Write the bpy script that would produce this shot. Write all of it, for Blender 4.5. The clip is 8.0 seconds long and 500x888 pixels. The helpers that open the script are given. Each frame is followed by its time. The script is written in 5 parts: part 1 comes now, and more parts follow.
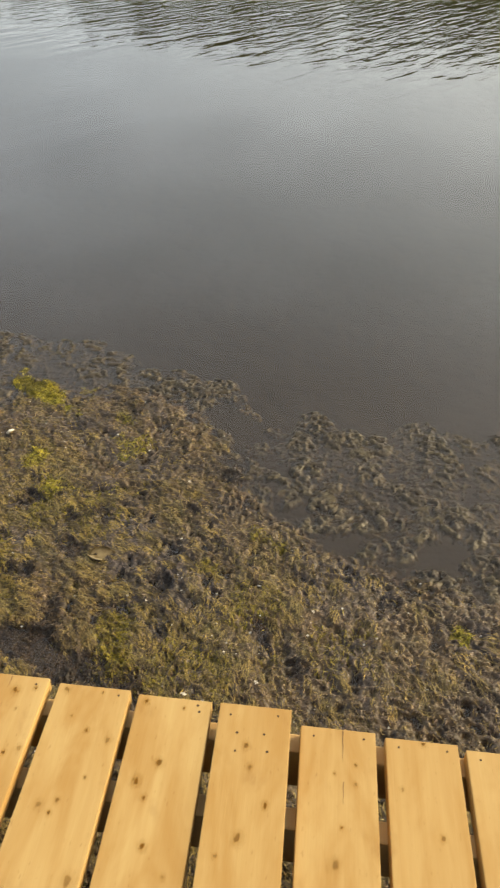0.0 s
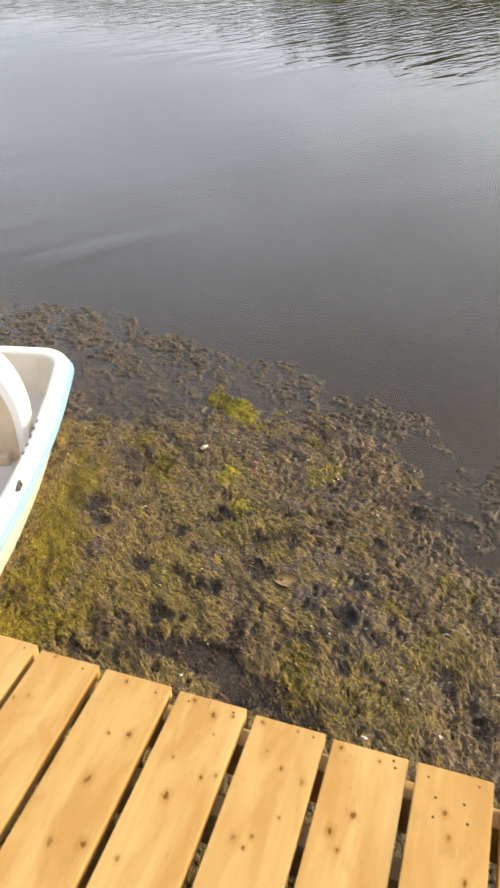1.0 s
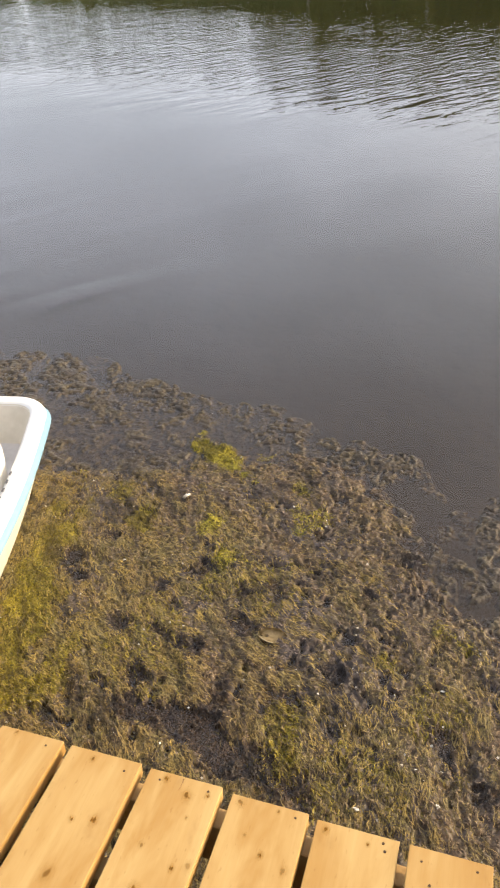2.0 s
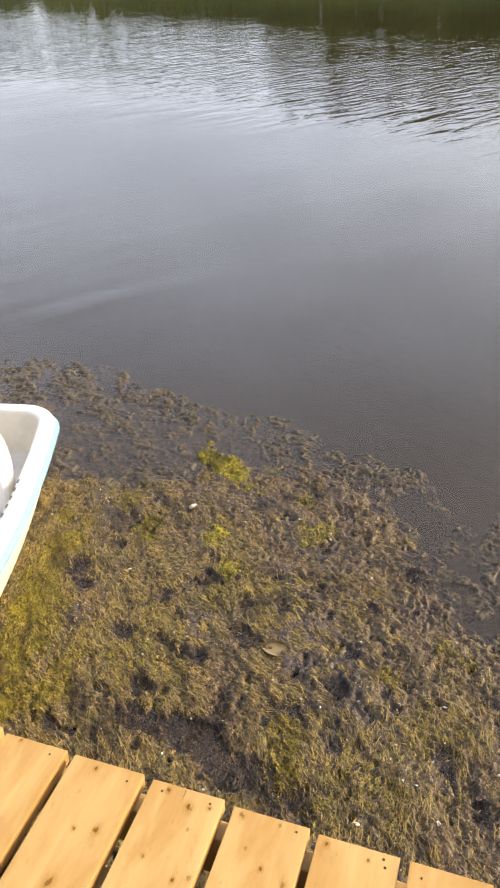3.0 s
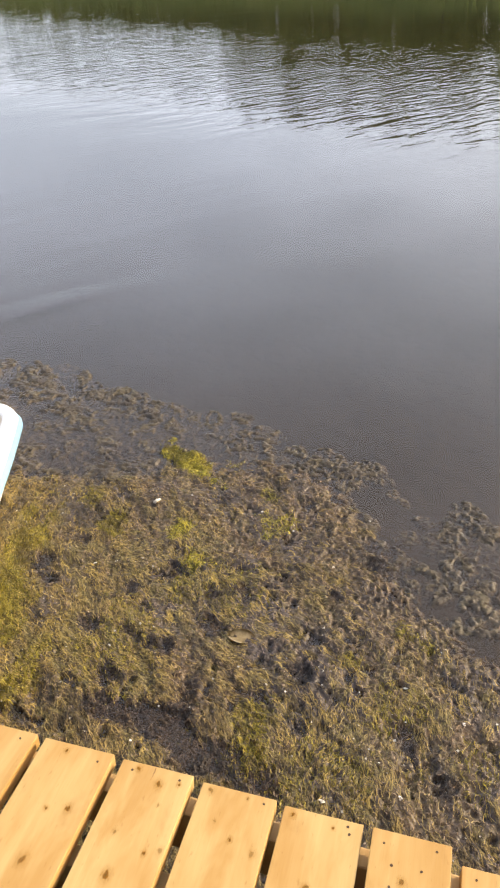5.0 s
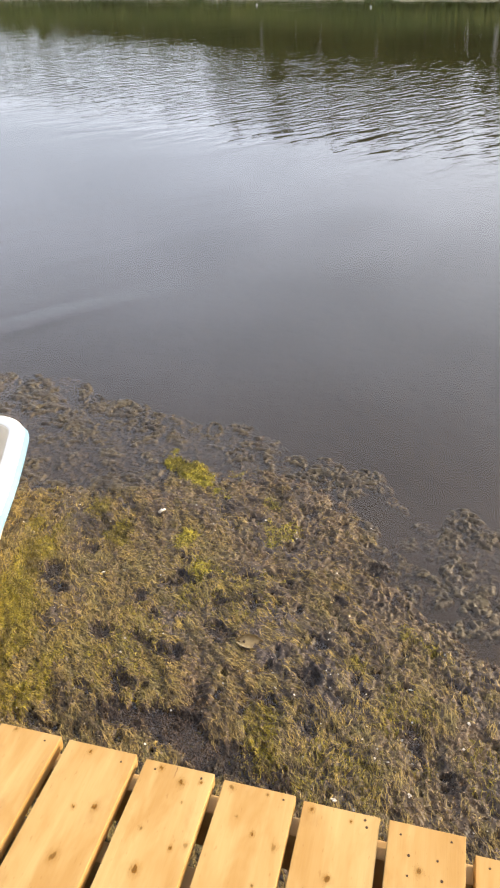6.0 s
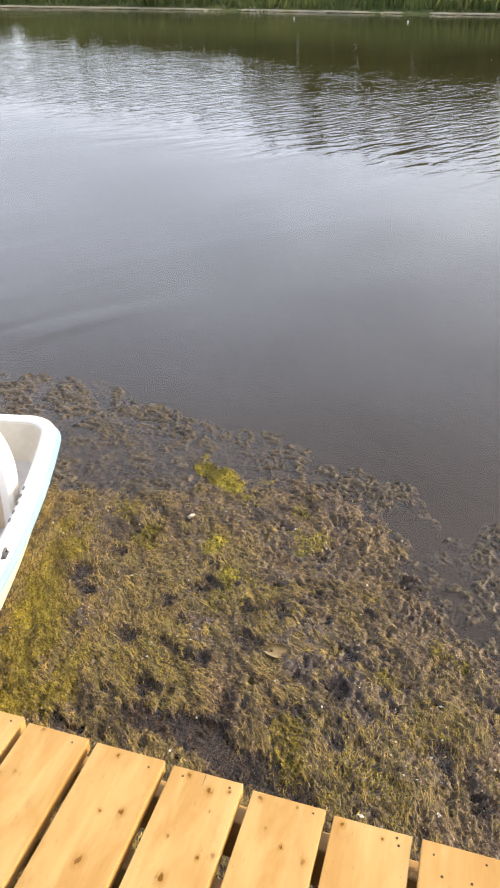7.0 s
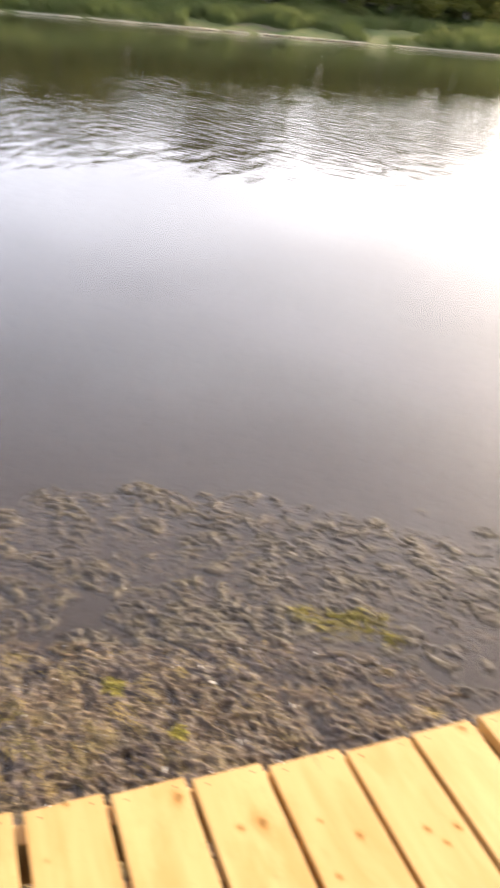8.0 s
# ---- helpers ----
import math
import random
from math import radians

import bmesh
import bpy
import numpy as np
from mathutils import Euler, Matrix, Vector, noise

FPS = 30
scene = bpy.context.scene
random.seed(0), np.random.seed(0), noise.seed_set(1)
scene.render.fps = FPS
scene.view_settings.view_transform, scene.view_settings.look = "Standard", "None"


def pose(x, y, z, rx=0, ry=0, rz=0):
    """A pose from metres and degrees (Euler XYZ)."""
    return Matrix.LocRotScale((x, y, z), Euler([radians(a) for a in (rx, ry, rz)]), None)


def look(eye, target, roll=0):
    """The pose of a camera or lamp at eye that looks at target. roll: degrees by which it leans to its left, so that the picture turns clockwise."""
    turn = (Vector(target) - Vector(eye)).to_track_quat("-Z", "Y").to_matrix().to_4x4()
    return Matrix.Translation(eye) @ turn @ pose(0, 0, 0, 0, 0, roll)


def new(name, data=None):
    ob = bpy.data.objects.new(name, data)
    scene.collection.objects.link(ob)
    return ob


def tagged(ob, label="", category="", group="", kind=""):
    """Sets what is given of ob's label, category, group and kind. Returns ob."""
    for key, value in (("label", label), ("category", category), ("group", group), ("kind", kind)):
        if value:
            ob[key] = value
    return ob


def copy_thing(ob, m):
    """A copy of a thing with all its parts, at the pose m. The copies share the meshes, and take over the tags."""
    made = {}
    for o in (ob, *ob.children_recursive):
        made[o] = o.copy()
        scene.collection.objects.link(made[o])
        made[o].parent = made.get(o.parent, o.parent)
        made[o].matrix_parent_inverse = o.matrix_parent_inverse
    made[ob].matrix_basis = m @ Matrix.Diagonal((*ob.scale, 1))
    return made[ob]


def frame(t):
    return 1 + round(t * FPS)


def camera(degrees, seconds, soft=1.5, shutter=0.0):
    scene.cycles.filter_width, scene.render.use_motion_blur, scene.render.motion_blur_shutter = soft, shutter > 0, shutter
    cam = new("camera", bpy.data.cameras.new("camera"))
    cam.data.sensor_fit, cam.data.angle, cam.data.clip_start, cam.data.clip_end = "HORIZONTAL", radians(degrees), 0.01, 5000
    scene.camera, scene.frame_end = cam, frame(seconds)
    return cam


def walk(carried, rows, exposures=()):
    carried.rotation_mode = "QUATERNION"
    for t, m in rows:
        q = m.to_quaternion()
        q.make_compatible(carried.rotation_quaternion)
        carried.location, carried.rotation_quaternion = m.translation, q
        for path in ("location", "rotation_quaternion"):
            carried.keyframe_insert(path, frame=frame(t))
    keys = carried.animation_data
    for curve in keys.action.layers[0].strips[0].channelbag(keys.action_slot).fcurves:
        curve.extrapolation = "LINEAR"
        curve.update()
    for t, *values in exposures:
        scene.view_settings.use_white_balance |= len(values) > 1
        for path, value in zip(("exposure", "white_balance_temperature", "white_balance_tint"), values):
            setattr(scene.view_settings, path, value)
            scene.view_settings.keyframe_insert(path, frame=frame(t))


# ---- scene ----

# ================= camera =================
cam = camera(35.5, 8.0, soft=2.1, shutter=0.2)
PATH = [
    (0, (-0.02, -0.936, 1.445), (-0.183, 0.634, 0.217), 2.4),
    (0.3, (-0.031, -0.937, 1.429), (-0.314, 0.592, 0.171), 0.2),
    (0.5, (-0.065, -0.944, 1.424), (-0.404, 0.565, 0.156), 0.8),
    (0.7, (-0.128, -0.952, 1.443), (-0.515, 0.572, 0.207), 2.9),
    (1, (-0.166, -0.916, 1.48), (-0.715, 0.582, 0.274), -1.0),
    (1.2, (-0.192, -0.895, 1.476), (-0.78, 0.617, 0.306), -1.5),
    (1.5, (-0.186, -0.851, 1.452), (-0.802, 0.668, 0.307), -2.0),
    (2, (-0.144, -0.804, 1.44), (-0.708, 0.752, 0.316), -2.2),
    (2.2, (-0.143, -0.807, 1.472), (-0.663, 0.742, 0.319), -1.8),
    (3.3, (-0.147, -0.814, 1.455), (-0.756, 0.747, 0.364), -1.9),
    (3.5, (-0.128, -0.824, 1.463), (-0.726, 0.742, 0.372), -3.1),
    (4, (-0.114, -0.829, 1.433), (-0.632, 0.723, 0.283), -1.2),
    (4.5, (-0.1, -0.85, 1.447), (-0.633, 0.694, 0.293), -1.3),
    (5, (-0.132, -0.873, 1.455), (-0.62, 0.727, 0.358), -0.2),
    (5.2, (-0.112, -0.902, 1.476), (-0.582, 0.707, 0.385), -1.1),
    (6.3, (-0.197, -0.95, 1.487), (-0.664, 0.678, 0.424), 0.4),
    (6.5, (-0.204, -0.952, 1.466), (-0.696, 0.672, 0.408), 0.2),
    (7, (-0.209, -0.945, 1.463), (-0.731, 0.676, 0.414), 0.6),
    (7.2, (-0.18, -0.931, 1.447), (-0.683, 0.704, 0.412), 0.4),
    (7.3, (-0.151, -0.916, 1.435), (-0.612, 0.735, 0.405), 0.4),
    (7.4, (-0.125, -0.901, 1.415), (-0.496, 0.779, 0.395), 1.4),
    (7.5, (-0.089, -0.89, 1.395), (-0.324, 0.819, 0.383), 2.2),
    (7.6, (-0.043, -0.878, 1.368), (-0.116, 0.845, 0.356), 3.2),
    (7.7, (0.011, -0.881, 1.357), (0.11, 0.843, 0.348), 4.2),
    (7.8, (0.081, -0.903, 1.36), (0.328, 0.807, 0.352), 4.1),
    (7.9, (0.137, -0.93, 1.352), (0.561, 0.762, 0.373), 4.4),
    (8, (0.17, -0.975, 1.357), (0.815, 0.637, 0.365), 6.6),
]
EXPOSURES = [(0.0, -0.40, 7200, 2), (0.5, -0.16, 7000, 4), (1.2, -0.15, 6900, 8), (2.0, -0.16, 6800, 10), (3.5, 0.0, 6600, 10), (7.0, 0.02, 6550, 10), (7.5, 0.10, 6550, 10), (8.0, 0.46, 6550, 15)]
walk(cam, [(t, look(eye, aim, roll)) for t, eye, aim, roll in PATH], EXPOSURES)

# ================= sky and sun =================
SUN_AZ, SUN_EL = radians(62), radians(26)
world = bpy.data.worlds.new("sky")
scene.world = world
world.use_nodes = True
wn, wl = world.node_tree.nodes, world.node_tree.links
sky = wn.new("ShaderNodeTexSky")
sky.sky_type = "NISHITA"
sky.sun_disc = False
sky.sun_elevation, sky.sun_rotation = SUN_EL, SUN_AZ
sky.air_density, sky.dust_density, sky.ozone_density = 1.0, 4.0, 1.0
wn["Background"].inputs["Strength"].default_value = 0.15
# a thin veil of bright cloud over the clear sky
where = wn.new("ShaderNodeTexCoord")
flat = wn.new("ShaderNodeMapping")
flat.inputs["Scale"].default_value = (1.0, 1.0, 2.6)
wl.new(where.outputs["Generated"], flat.inputs["Vector"])
veil = wn.new("ShaderNodeTexNoise")
veil.inputs["Scale"].default_value, veil.inputs["Detail"].default_value, veil.inputs["Roughness"].default_value = 2.6, 5, 0.5
wl.new(flat.outputs["Vector"], veil.inputs["Vector"])
thick = wn.new("ShaderNodeMapRange")
for key, value in (("From Min", 0.3), ("From Max", 0.7), ("To Min", 9.0), ("To Max", 14.4)):
    thick.inputs[key].default_value = value
wl.new(veil.outputs["Fac"], thick.inputs["Value"])
cloud = wn.new("ShaderNodeVectorMath")
cloud.operation = "SCALE"
pale = wn.new("ShaderNodeMix")
pale.data_type = "RGBA"
pale.inputs[6].default_value = (0.935, 0.974, 1.125, 1)
pale.inputs[7].default_value = (0.995, 0.99, 1.03, 1)
wl.new(pale.outputs[2], cloud.inputs[0])
# the veil thins overhead, where one looks through less of it
up = wn.new("ShaderNodeSeparateXYZ")
wl.new(where.outputs["Generated"], up.inputs[0])
thin = wn.new("ShaderNodeMapRange")
for key, value in (("From Min", 0.45), ("From Max", 0.95), ("To Min", 1.0), ("To Max", 0.30)):
    thin.inputs[key].default_value = value
wl.new(up.outputs[2], thin.inputs["Value"])
weigh = wn.new("ShaderNodeMath")
weigh.operation = "MULTIPLY"
wl.new(thick.outputs["Result"], weigh.inputs[0])
wl.new(thin.outputs["Result"], weigh.inputs[1])
# and it scatters more light on the sun's side
toward = wn.new("ShaderNodeVectorMath")
toward.operation = "DOT_PRODUCT"
wl.new(where.outputs["Generated"], toward.inputs[0])
toward.inputs[1].default_value = (math.sin(SUN_AZ) * math.cos(SUN_EL), math.cos(SUN_AZ) * math.cos(SUN_EL), math.sin(SUN_EL))
forward = wn.new("ShaderNodeMapRange")
for key, value in (("From Min", -0.2), ("From Max", 0.95), ("To Min", 0.82), ("To Max", 0.99)):
    forward.inputs[key].default_value = value
wl.new(toward.outputs["Value"], forward.inputs["Value"])
side = wn.new("ShaderNodeMapRange")
for key, value in (("From Min", 0.25), ("From Max", 0.80), ("To Min", 0.0), ("To Max", 1.0)):
    side.inputs[key].default_value = value
wl.new(toward.outputs["Value"], side.inputs["Value"])
wl.new(side.outputs["Result"], pale.inputs[0])
glow = wn.new("ShaderNodeMath")
glow.operation = "MULTIPLY"
wl.new(weigh.outputs[0], glow.inputs[0])
wl.new(forward.outputs["Result"], glow.inputs[1])
wl.new(glow.outputs[0], cloud.inputs["Scale"])
both = wn.new("ShaderNodeVectorMath")
both.operation = "ADD"
wl.new(sky.outputs["Color"], both.inputs[0])
wl.new(cloud.outputs[0], both.inputs[1])
wl.new(both.outputs[0], wn["Background"].inputs["Color"])
sun_data = bpy.data.lights.new("sun", "SUN")
sun_data.energy, sun_data.angle, sun_data.color = 5.0, radians(0.6), (1.0, 0.80, 0.52)
sun = new("sun", sun_data)
to_sun = Vector((math.sin(SUN_AZ) * math.cos(SUN_EL), math.cos(SUN_AZ) * math.cos(SUN_EL), math.sin(SUN_EL)))
sun.matrix_world = look(to_sun * 60, (0, 0, 0))

WATER_Z = -0.40


def shore_shift(x):
    """The far bank runs aslant: how much further off its waterline lies than 36 m."""
    return 3.66 + 0.192 * np.clip(x, -60, 60)



# ================= materials =================
class Nodes:
    """Short words for building a material."""

    def __init__(self, name, rough=0.5, spec=0.5, metal=0.0):
        self.m = bpy.data.materials.new(name)
        self.m.use_nodes = True
        self.n, self.l = self.m.node_tree.nodes, self.m.node_tree.links
        self.b = self.n["Principled BSDF"]
        self.b.inputs["Roughness"].default_value = rough
        self.b.inputs["Specular IOR Level"].default_value = spec
        self.b.inputs["Metallic"].default_value = metal
        self.tc = self.n.new("ShaderNodeTexCoord")

    def put(self, value, socket):
        if isinstance(value, bpy.types.NodeSocket):
            self.l.new(value, socket)
        elif isinstance(value, tuple) and len(value) == 3 and socket.type == "RGBA":
            socket.default_value = (*value, 1)
        else:
            socket.default_value = value

    def coords(self, scale=(1, 1, 1), turn=0.0, kind="Object", shift=None):
        mp = self.n.new("ShaderNodeMapping")
        start = self.tc.outputs[kind]
        if turn:
            rot = self.n.new("ShaderNodeMapping")
            rot.inputs["Rotation"].default_value = (0, 0, turn)
            self.l.new(start, rot.inputs["Vector"])
            start = rot.outputs["Vector"]
        self.l.new(start, mp.inputs["Vector"])
        mp.inputs["Scale"].default_value = scale
        if shift is not None:
            self.l.new(shift, mp.inputs["Location"])
        return mp.outputs["Vector"]

    def noise(self, vector, scale=5.0, detail=4.0, rough=0.55, warp=0.0):
        t = self.n.new("ShaderNodeTexNoise")
        self.l.new(vector, t.inputs["Vector"])
        t.inputs["Scale"].default_value, t.inputs["Detail"].default_value = scale, detail
        t.inputs["Roughness"].default_value, t.inputs["Distortion"].default_value = rough, warp
        return t.outputs["Fac"]

    def cells(self, vector, scale=5.0, out="Distance"):
        t = self.n.new("ShaderNodeTexVoronoi")
        self.l.new(vector, t.inputs["Vector"])
        t.inputs["Scale"].default_value = scale
        return t.outputs[out]

    def span(self, value, a, b, c=0.0, d=1.0):
        t = self.n.new("ShaderNodeMapRange")
        t.interpolation_type = "SMOOTHSTEP"
        self.put(value, t.inputs["Value"])
        for k, v in zip(("From Min", "From Max", "To Min", "To Max"), (a, b, c, d)):
            t.inputs[k].default_value = v
        return t.outputs["Result"]

    def mix(self, f, a, b):
        t = self.n.new("ShaderNodeMix")
        t.data_type = "RGBA"
        self.put(f, t.inputs[0]), self.put(a, t.inputs[6]), self.put(b, t.inputs[7])
        return t.outputs[2]

    def math(self, op, a, b=0.0):
        t = self.n.new("ShaderNodeMath")
        t.operation = op
        self.put(a, t.inputs[0]), self.put(b, t.inputs[1])
        return t.outputs[0]

    def split(self, vector):
        t = self.n.new("ShaderNodeSeparateXYZ")
        self.l.new(vector, t.inputs[0])
        return t.outputs

    def bump(self, height, distance=0.01, strength=1.0):
        t = self.n.new("ShaderNodeBump")
        t.inputs["Distance"].default_value, t.inputs["Strength"].default_value = distance, strength
        self.l.new(height, t.inputs["Height"])
        self.l.new(t.outputs[0], self.b.inputs["Normal"])

    def color(self, value):
        self.put(value, self.b.inputs["Base Color"])
        return self

    def rough(self, value):
        self.put(value, self.b.inputs["Roughness"])
        return self


def wood_material(name, light, dark, stain):
    k = Nodes(name, rough=0.6, spec=0.3)
    info = k.n.new("ShaderNodeObjectInfo")
    off = k.n.new("ShaderNodeCombineXYZ")
    far = k.math("MULTIPLY", info.outputs["Random"], 37.0)
    k.l.new(far, off.inputs[0]), k.l.new(far, off.inputs[1])
    grain = k.noise(k.coords((34, 1.3, 34), shift=off.outputs[0]), 1.0, 5, 0.6, 0.6)
    broad = k.noise(k.coords((12, 3.2, 12), shift=off.outputs[0]), 1.0, 4, 0.6, 0.5)
    fine = k.noise(k.coords((260, 9, 260), shift=off.outputs[0]), 1.0, 3, 0.6)
    blot = k.noise(k.coords((14, 8, 14), shift=off.outputs[0]), 1.0, 4, 0.6)
    c = k.mix(k.span(grain, 0.38, 0.62, 0.0, 0.30), light, dark)
    c = k.mix(k.span(broad, 0.38, 0.68, 0.0, 0.90), c, dark)
    c = k.mix(k.span(blot, 0.56, 0.82, 0.0, 0.5), c, stain)
    speck = k.noise(k.coords((150, 45, 150), shift=off.outputs[0]), 1.0, 2, 0.5)
    c = k.mix(k.span(speck, 0.66, 0.74, 0.0, 0.35), c, stain)
    tone = k.math("MULTIPLY", info.outputs["Random"], 0.5)
    c = k.mix(tone, c, dark)
    k.color(c)
    k.rough(k.span(fine, 0.3, 0.7, 0.5, 0.72))
    k.bump(k.math("ADD", k.math("MULTIPLY", fine, 0.5), grain), 0.0008, 0.6)
    return k.m


PINE = wood_material("pine", (0.500, 0.332, 0.128), (0.385, 0.212, 0.058), (0.25, 0.12, 0.030))
JOIST = wood_material("joist_pine", (0.54, 0.37, 0.17), (0.44, 0.27, 0.10), (0.20, 0.11, 0.04))


def knot_material():
    """A brown knot whose resin stain fades into the board round it."""
    k = Nodes("knot", rough=0.65, spec=0.1)
    info = k.n.new("ShaderNodeObjectInfo")
    off = k.n.new("ShaderNodeCombineXYZ")
    k.l.new(k.math("MULTIPLY", info.outputs["Random"], 37.0), off.inputs[0])
    v = k.coords()
    far = k.n.new("ShaderNodeVectorMath")
    far.operation = "LENGTH"
    k.l.new(v, far.inputs[0])
    ragged = k.noise(k.coords((1, 0.6, 1), shift=off.outputs[0]), 0.9, 3, 0.6)
    d = k.math("ADD", far.outputs["Value"], k.math("MULTIPLY", k.math("SUBTRACT", ragged, 0.5), 2.6))
    k.color(k.mix(k.span(d, 0.2, 1.1), (0.185, 0.078, 0.010), (0.37, 0.175, 0.022)))
    fade = k.math("MAXIMUM", k.span(d, 0.45, 1.0, 0.78, 0.0), k.span(d, 0.5, 2.3, 0.24, 0.0))
    fade = k.math("MULTIPLY", k.math("MULTIPLY", fade, k.span(far.outputs["Value"], 2.2, 2.95, 1.0, 0.0)), k.span(info.outputs["Random"], 0.0, 0.8, 0.5, 1.0))
    clear = k.n.new("ShaderNodeBsdfTransparent")
    blend = k.n.new("ShaderNodeMixShader")
    k.l.new(fade, blend.inputs[0])
    k.l.new(clear.outputs[0], blend.inputs[1])
    k.l.new(k.b.outputs[0], blend.inputs[2])
    k.l.new(blend.outputs[0], k.n["Material Output"].inputs["Surface"])
    return k.m


KNOT = knot_material()


def plain(name, color, other=None, rough=0.5, scale=20.0, spec=0.5, metal=0.0, bump=0.0):
    """A surface with two scales of variation."""
    k = Nodes(name, rough, spec, metal)
    v = k.coords()
    a, b = k.noise(v, scale, 5, 0.6), k.noise(v, scale * 7, 4, 0.6)
    other = other or tuple(c * 0.75 for c in color)
    k.color(k.mix(k.span(k.math("ADD", k.math("MULTIPLY", a, 0.65), k.math("MULTIPLY", b, 0.35)), 0.38, 0.64), color, other))
    k.rough(k.span(b, 0.3, 0.7, rough * 0.85, min(1.0, rough * 1.2)))
    if bump:
        k.bump(b, bump, 0.7)
    return k.m


NAIL = plain("rusty_nail", (0.055, 0.036, 0.024), (0.085, 0.045, 0.022), 0.75, 300, spec=0.2)
CRACK = plain("crack_shade", (0.11, 0.058, 0.024), (0.16, 0.085, 0.034), 0.9, 200)
WHITE_PLASTIC = plain("white_plastic", (0.80, 0.79, 0.75), (0.74, 0.72, 0.66), 0.35, 6)
CREAM_PLASTIC = plain("cream_plastic", (0.82, 0.82, 0.71), (0.76, 0.76, 0.62), 0.4, 6)
BLUE_PLASTIC = plain("blue_plastic", (0.25, 0.45, 0.585), (0.20, 0.385, 0.53), 0.4, 6)
# the seat's shaded side, its shade put in as a tan colour
SHADED_PLASTIC = plain("shaded_plastic", (0.57, 0.45, 0.325), (0.50, 0.385, 0.27), 0.5, 5)
BEIGE_PLASTIC = plain("beige_plastic", (0.70, 0.64, 0.53), (0.62, 0.56, 0.45), 0.5, 5)
GREY_PLASTIC = plain("grey_plastic", (0.66, 0.62, 0.58), (0.58, 0.54, 0.50), 0.5, 5)
BLACK_RUBBER = plain("dark_rubber", (0.075, 0.075, 0.08), (0.12, 0.12, 0.115), 0.5, 60)
SHELL = plain("shell", (0.72, 0.68, 0.60), (0.5, 0.44, 0.34), 0.3, 90)
DRY_LEAF = plain("dry_leaf", (0.47, 0.36, 0.185), (0.33, 0.24, 0.115), 0.45, 60, bump=0.001)
PALE_LEAF = plain("dry_leaf_rim", (0.70, 0.58, 0.36), (0.55, 0.43, 0.24), 0.4, 60)
BARK = plain("bark", (0.13, 0.11, 0.09), (0.05, 0.04, 0.03), 0.9, 9, bump=0.02)
PALE_BARK = plain("pale_bark", (0.42, 0.40, 0.36), (0.16, 0.14, 0.12), 0.8, 5, bump=0.01)
BUOY_WHITE = plain("float_white", (0.8, 0.8, 0.78), None, 0.4, 10)


def leaf_material(name, a, b, c):
    """Leaves whose tone changes from leaf to leaf and from clump to clump."""
    k = Nodes(name, 0.55, 0.3)
    geo = k.n.new("ShaderNodeNewGeometry")
    info = k.n.new("ShaderNodeObjectInfo")
    big = k.noise(k.coords(), 0.8, 3)
    col = k.mix(geo.outputs["Random Per Island"], a, b)
    col = k.mix(k.span(big, 0.45, 0.7, 0, 0.8), col, c)
    col = k.mix(k.math("MULTIPLY", info.outputs["Random"], 0.45), col, c)
    k.color(col)
    thin = k.n.new("ShaderNodeBsdfTranslucent")
    k.l.new(col, thin.inputs["Color"])
    blend = k.n.new("ShaderNodeMixShader")
    blend.inputs[0].default_value = 0.55
    k.l.new(k.b.outputs[0], blend.inputs[1])
    k.l.new(thin.outputs[0], blend.inputs[2])
    k.l.new(blend.outputs[0], k.n["Material Output"].inputs["Surface"])
    return k.m


LEAF = leaf_material("tree_leaf", (0.110, 0.125, 0.026), (0.145, 0.155, 0.032), (0.175, 0.165, 0.036))
BUSH_LEAF = leaf_material("bush_leaf", (0.070, 0.095, 0.026), (0.105, 0.13, 0.034), (0.14, 0.145, 0.04))
GRASS = leaf_material("bank_grass", (0.085, 0.125, 0.034), (0.12, 0.160, 0.046), (0.16, 0.175, 0.062))
REED_LITTER = leaf_material("reed_litter", (0.60, 0.56, 0.44), (0.48, 0.45, 0.33), (0.66, 0.62, 0.50))


def ground_material():
    k = Nodes("ground", 0.9, 0.2)
    v = k.coords()
    a, b = k.noise(v, 0.35, 5), k.noise(v, 6, 5)
    c = k.mix(k.span(a, 0.35, 0.65), (0.07, 0.10, 0.03), (0.12, 0.13, 0.045))
    c = k.mix(k.span(b, 0.5, 0.72), c, (0.16, 0.13, 0.08))
    low = k.span(k.split(v)[2], -0.50, -0.36)
    k.color(k.mix(low, (0.035, 0.028, 0.020), c))
    k.bump(b, 0.05, 0.8)
    return k.m


def sand_material():
    k = Nodes("bank_sand", 0.95, 0.2)
    v = k.coords()
    a, b = k.noise(v, 1.2, 5), k.noise(v, 9, 4)
    c = k.mix(k.span(a, 0.4, 0.65), (0.12, 0.105, 0.065), (0.08, 0.078, 0.042))
    k.color(k.mix(k.span(b, 0.5, 0.7), c, (0.13, 0.15, 0.06)))
    k.bump(b, 0.04, 0.8)
    return k.m


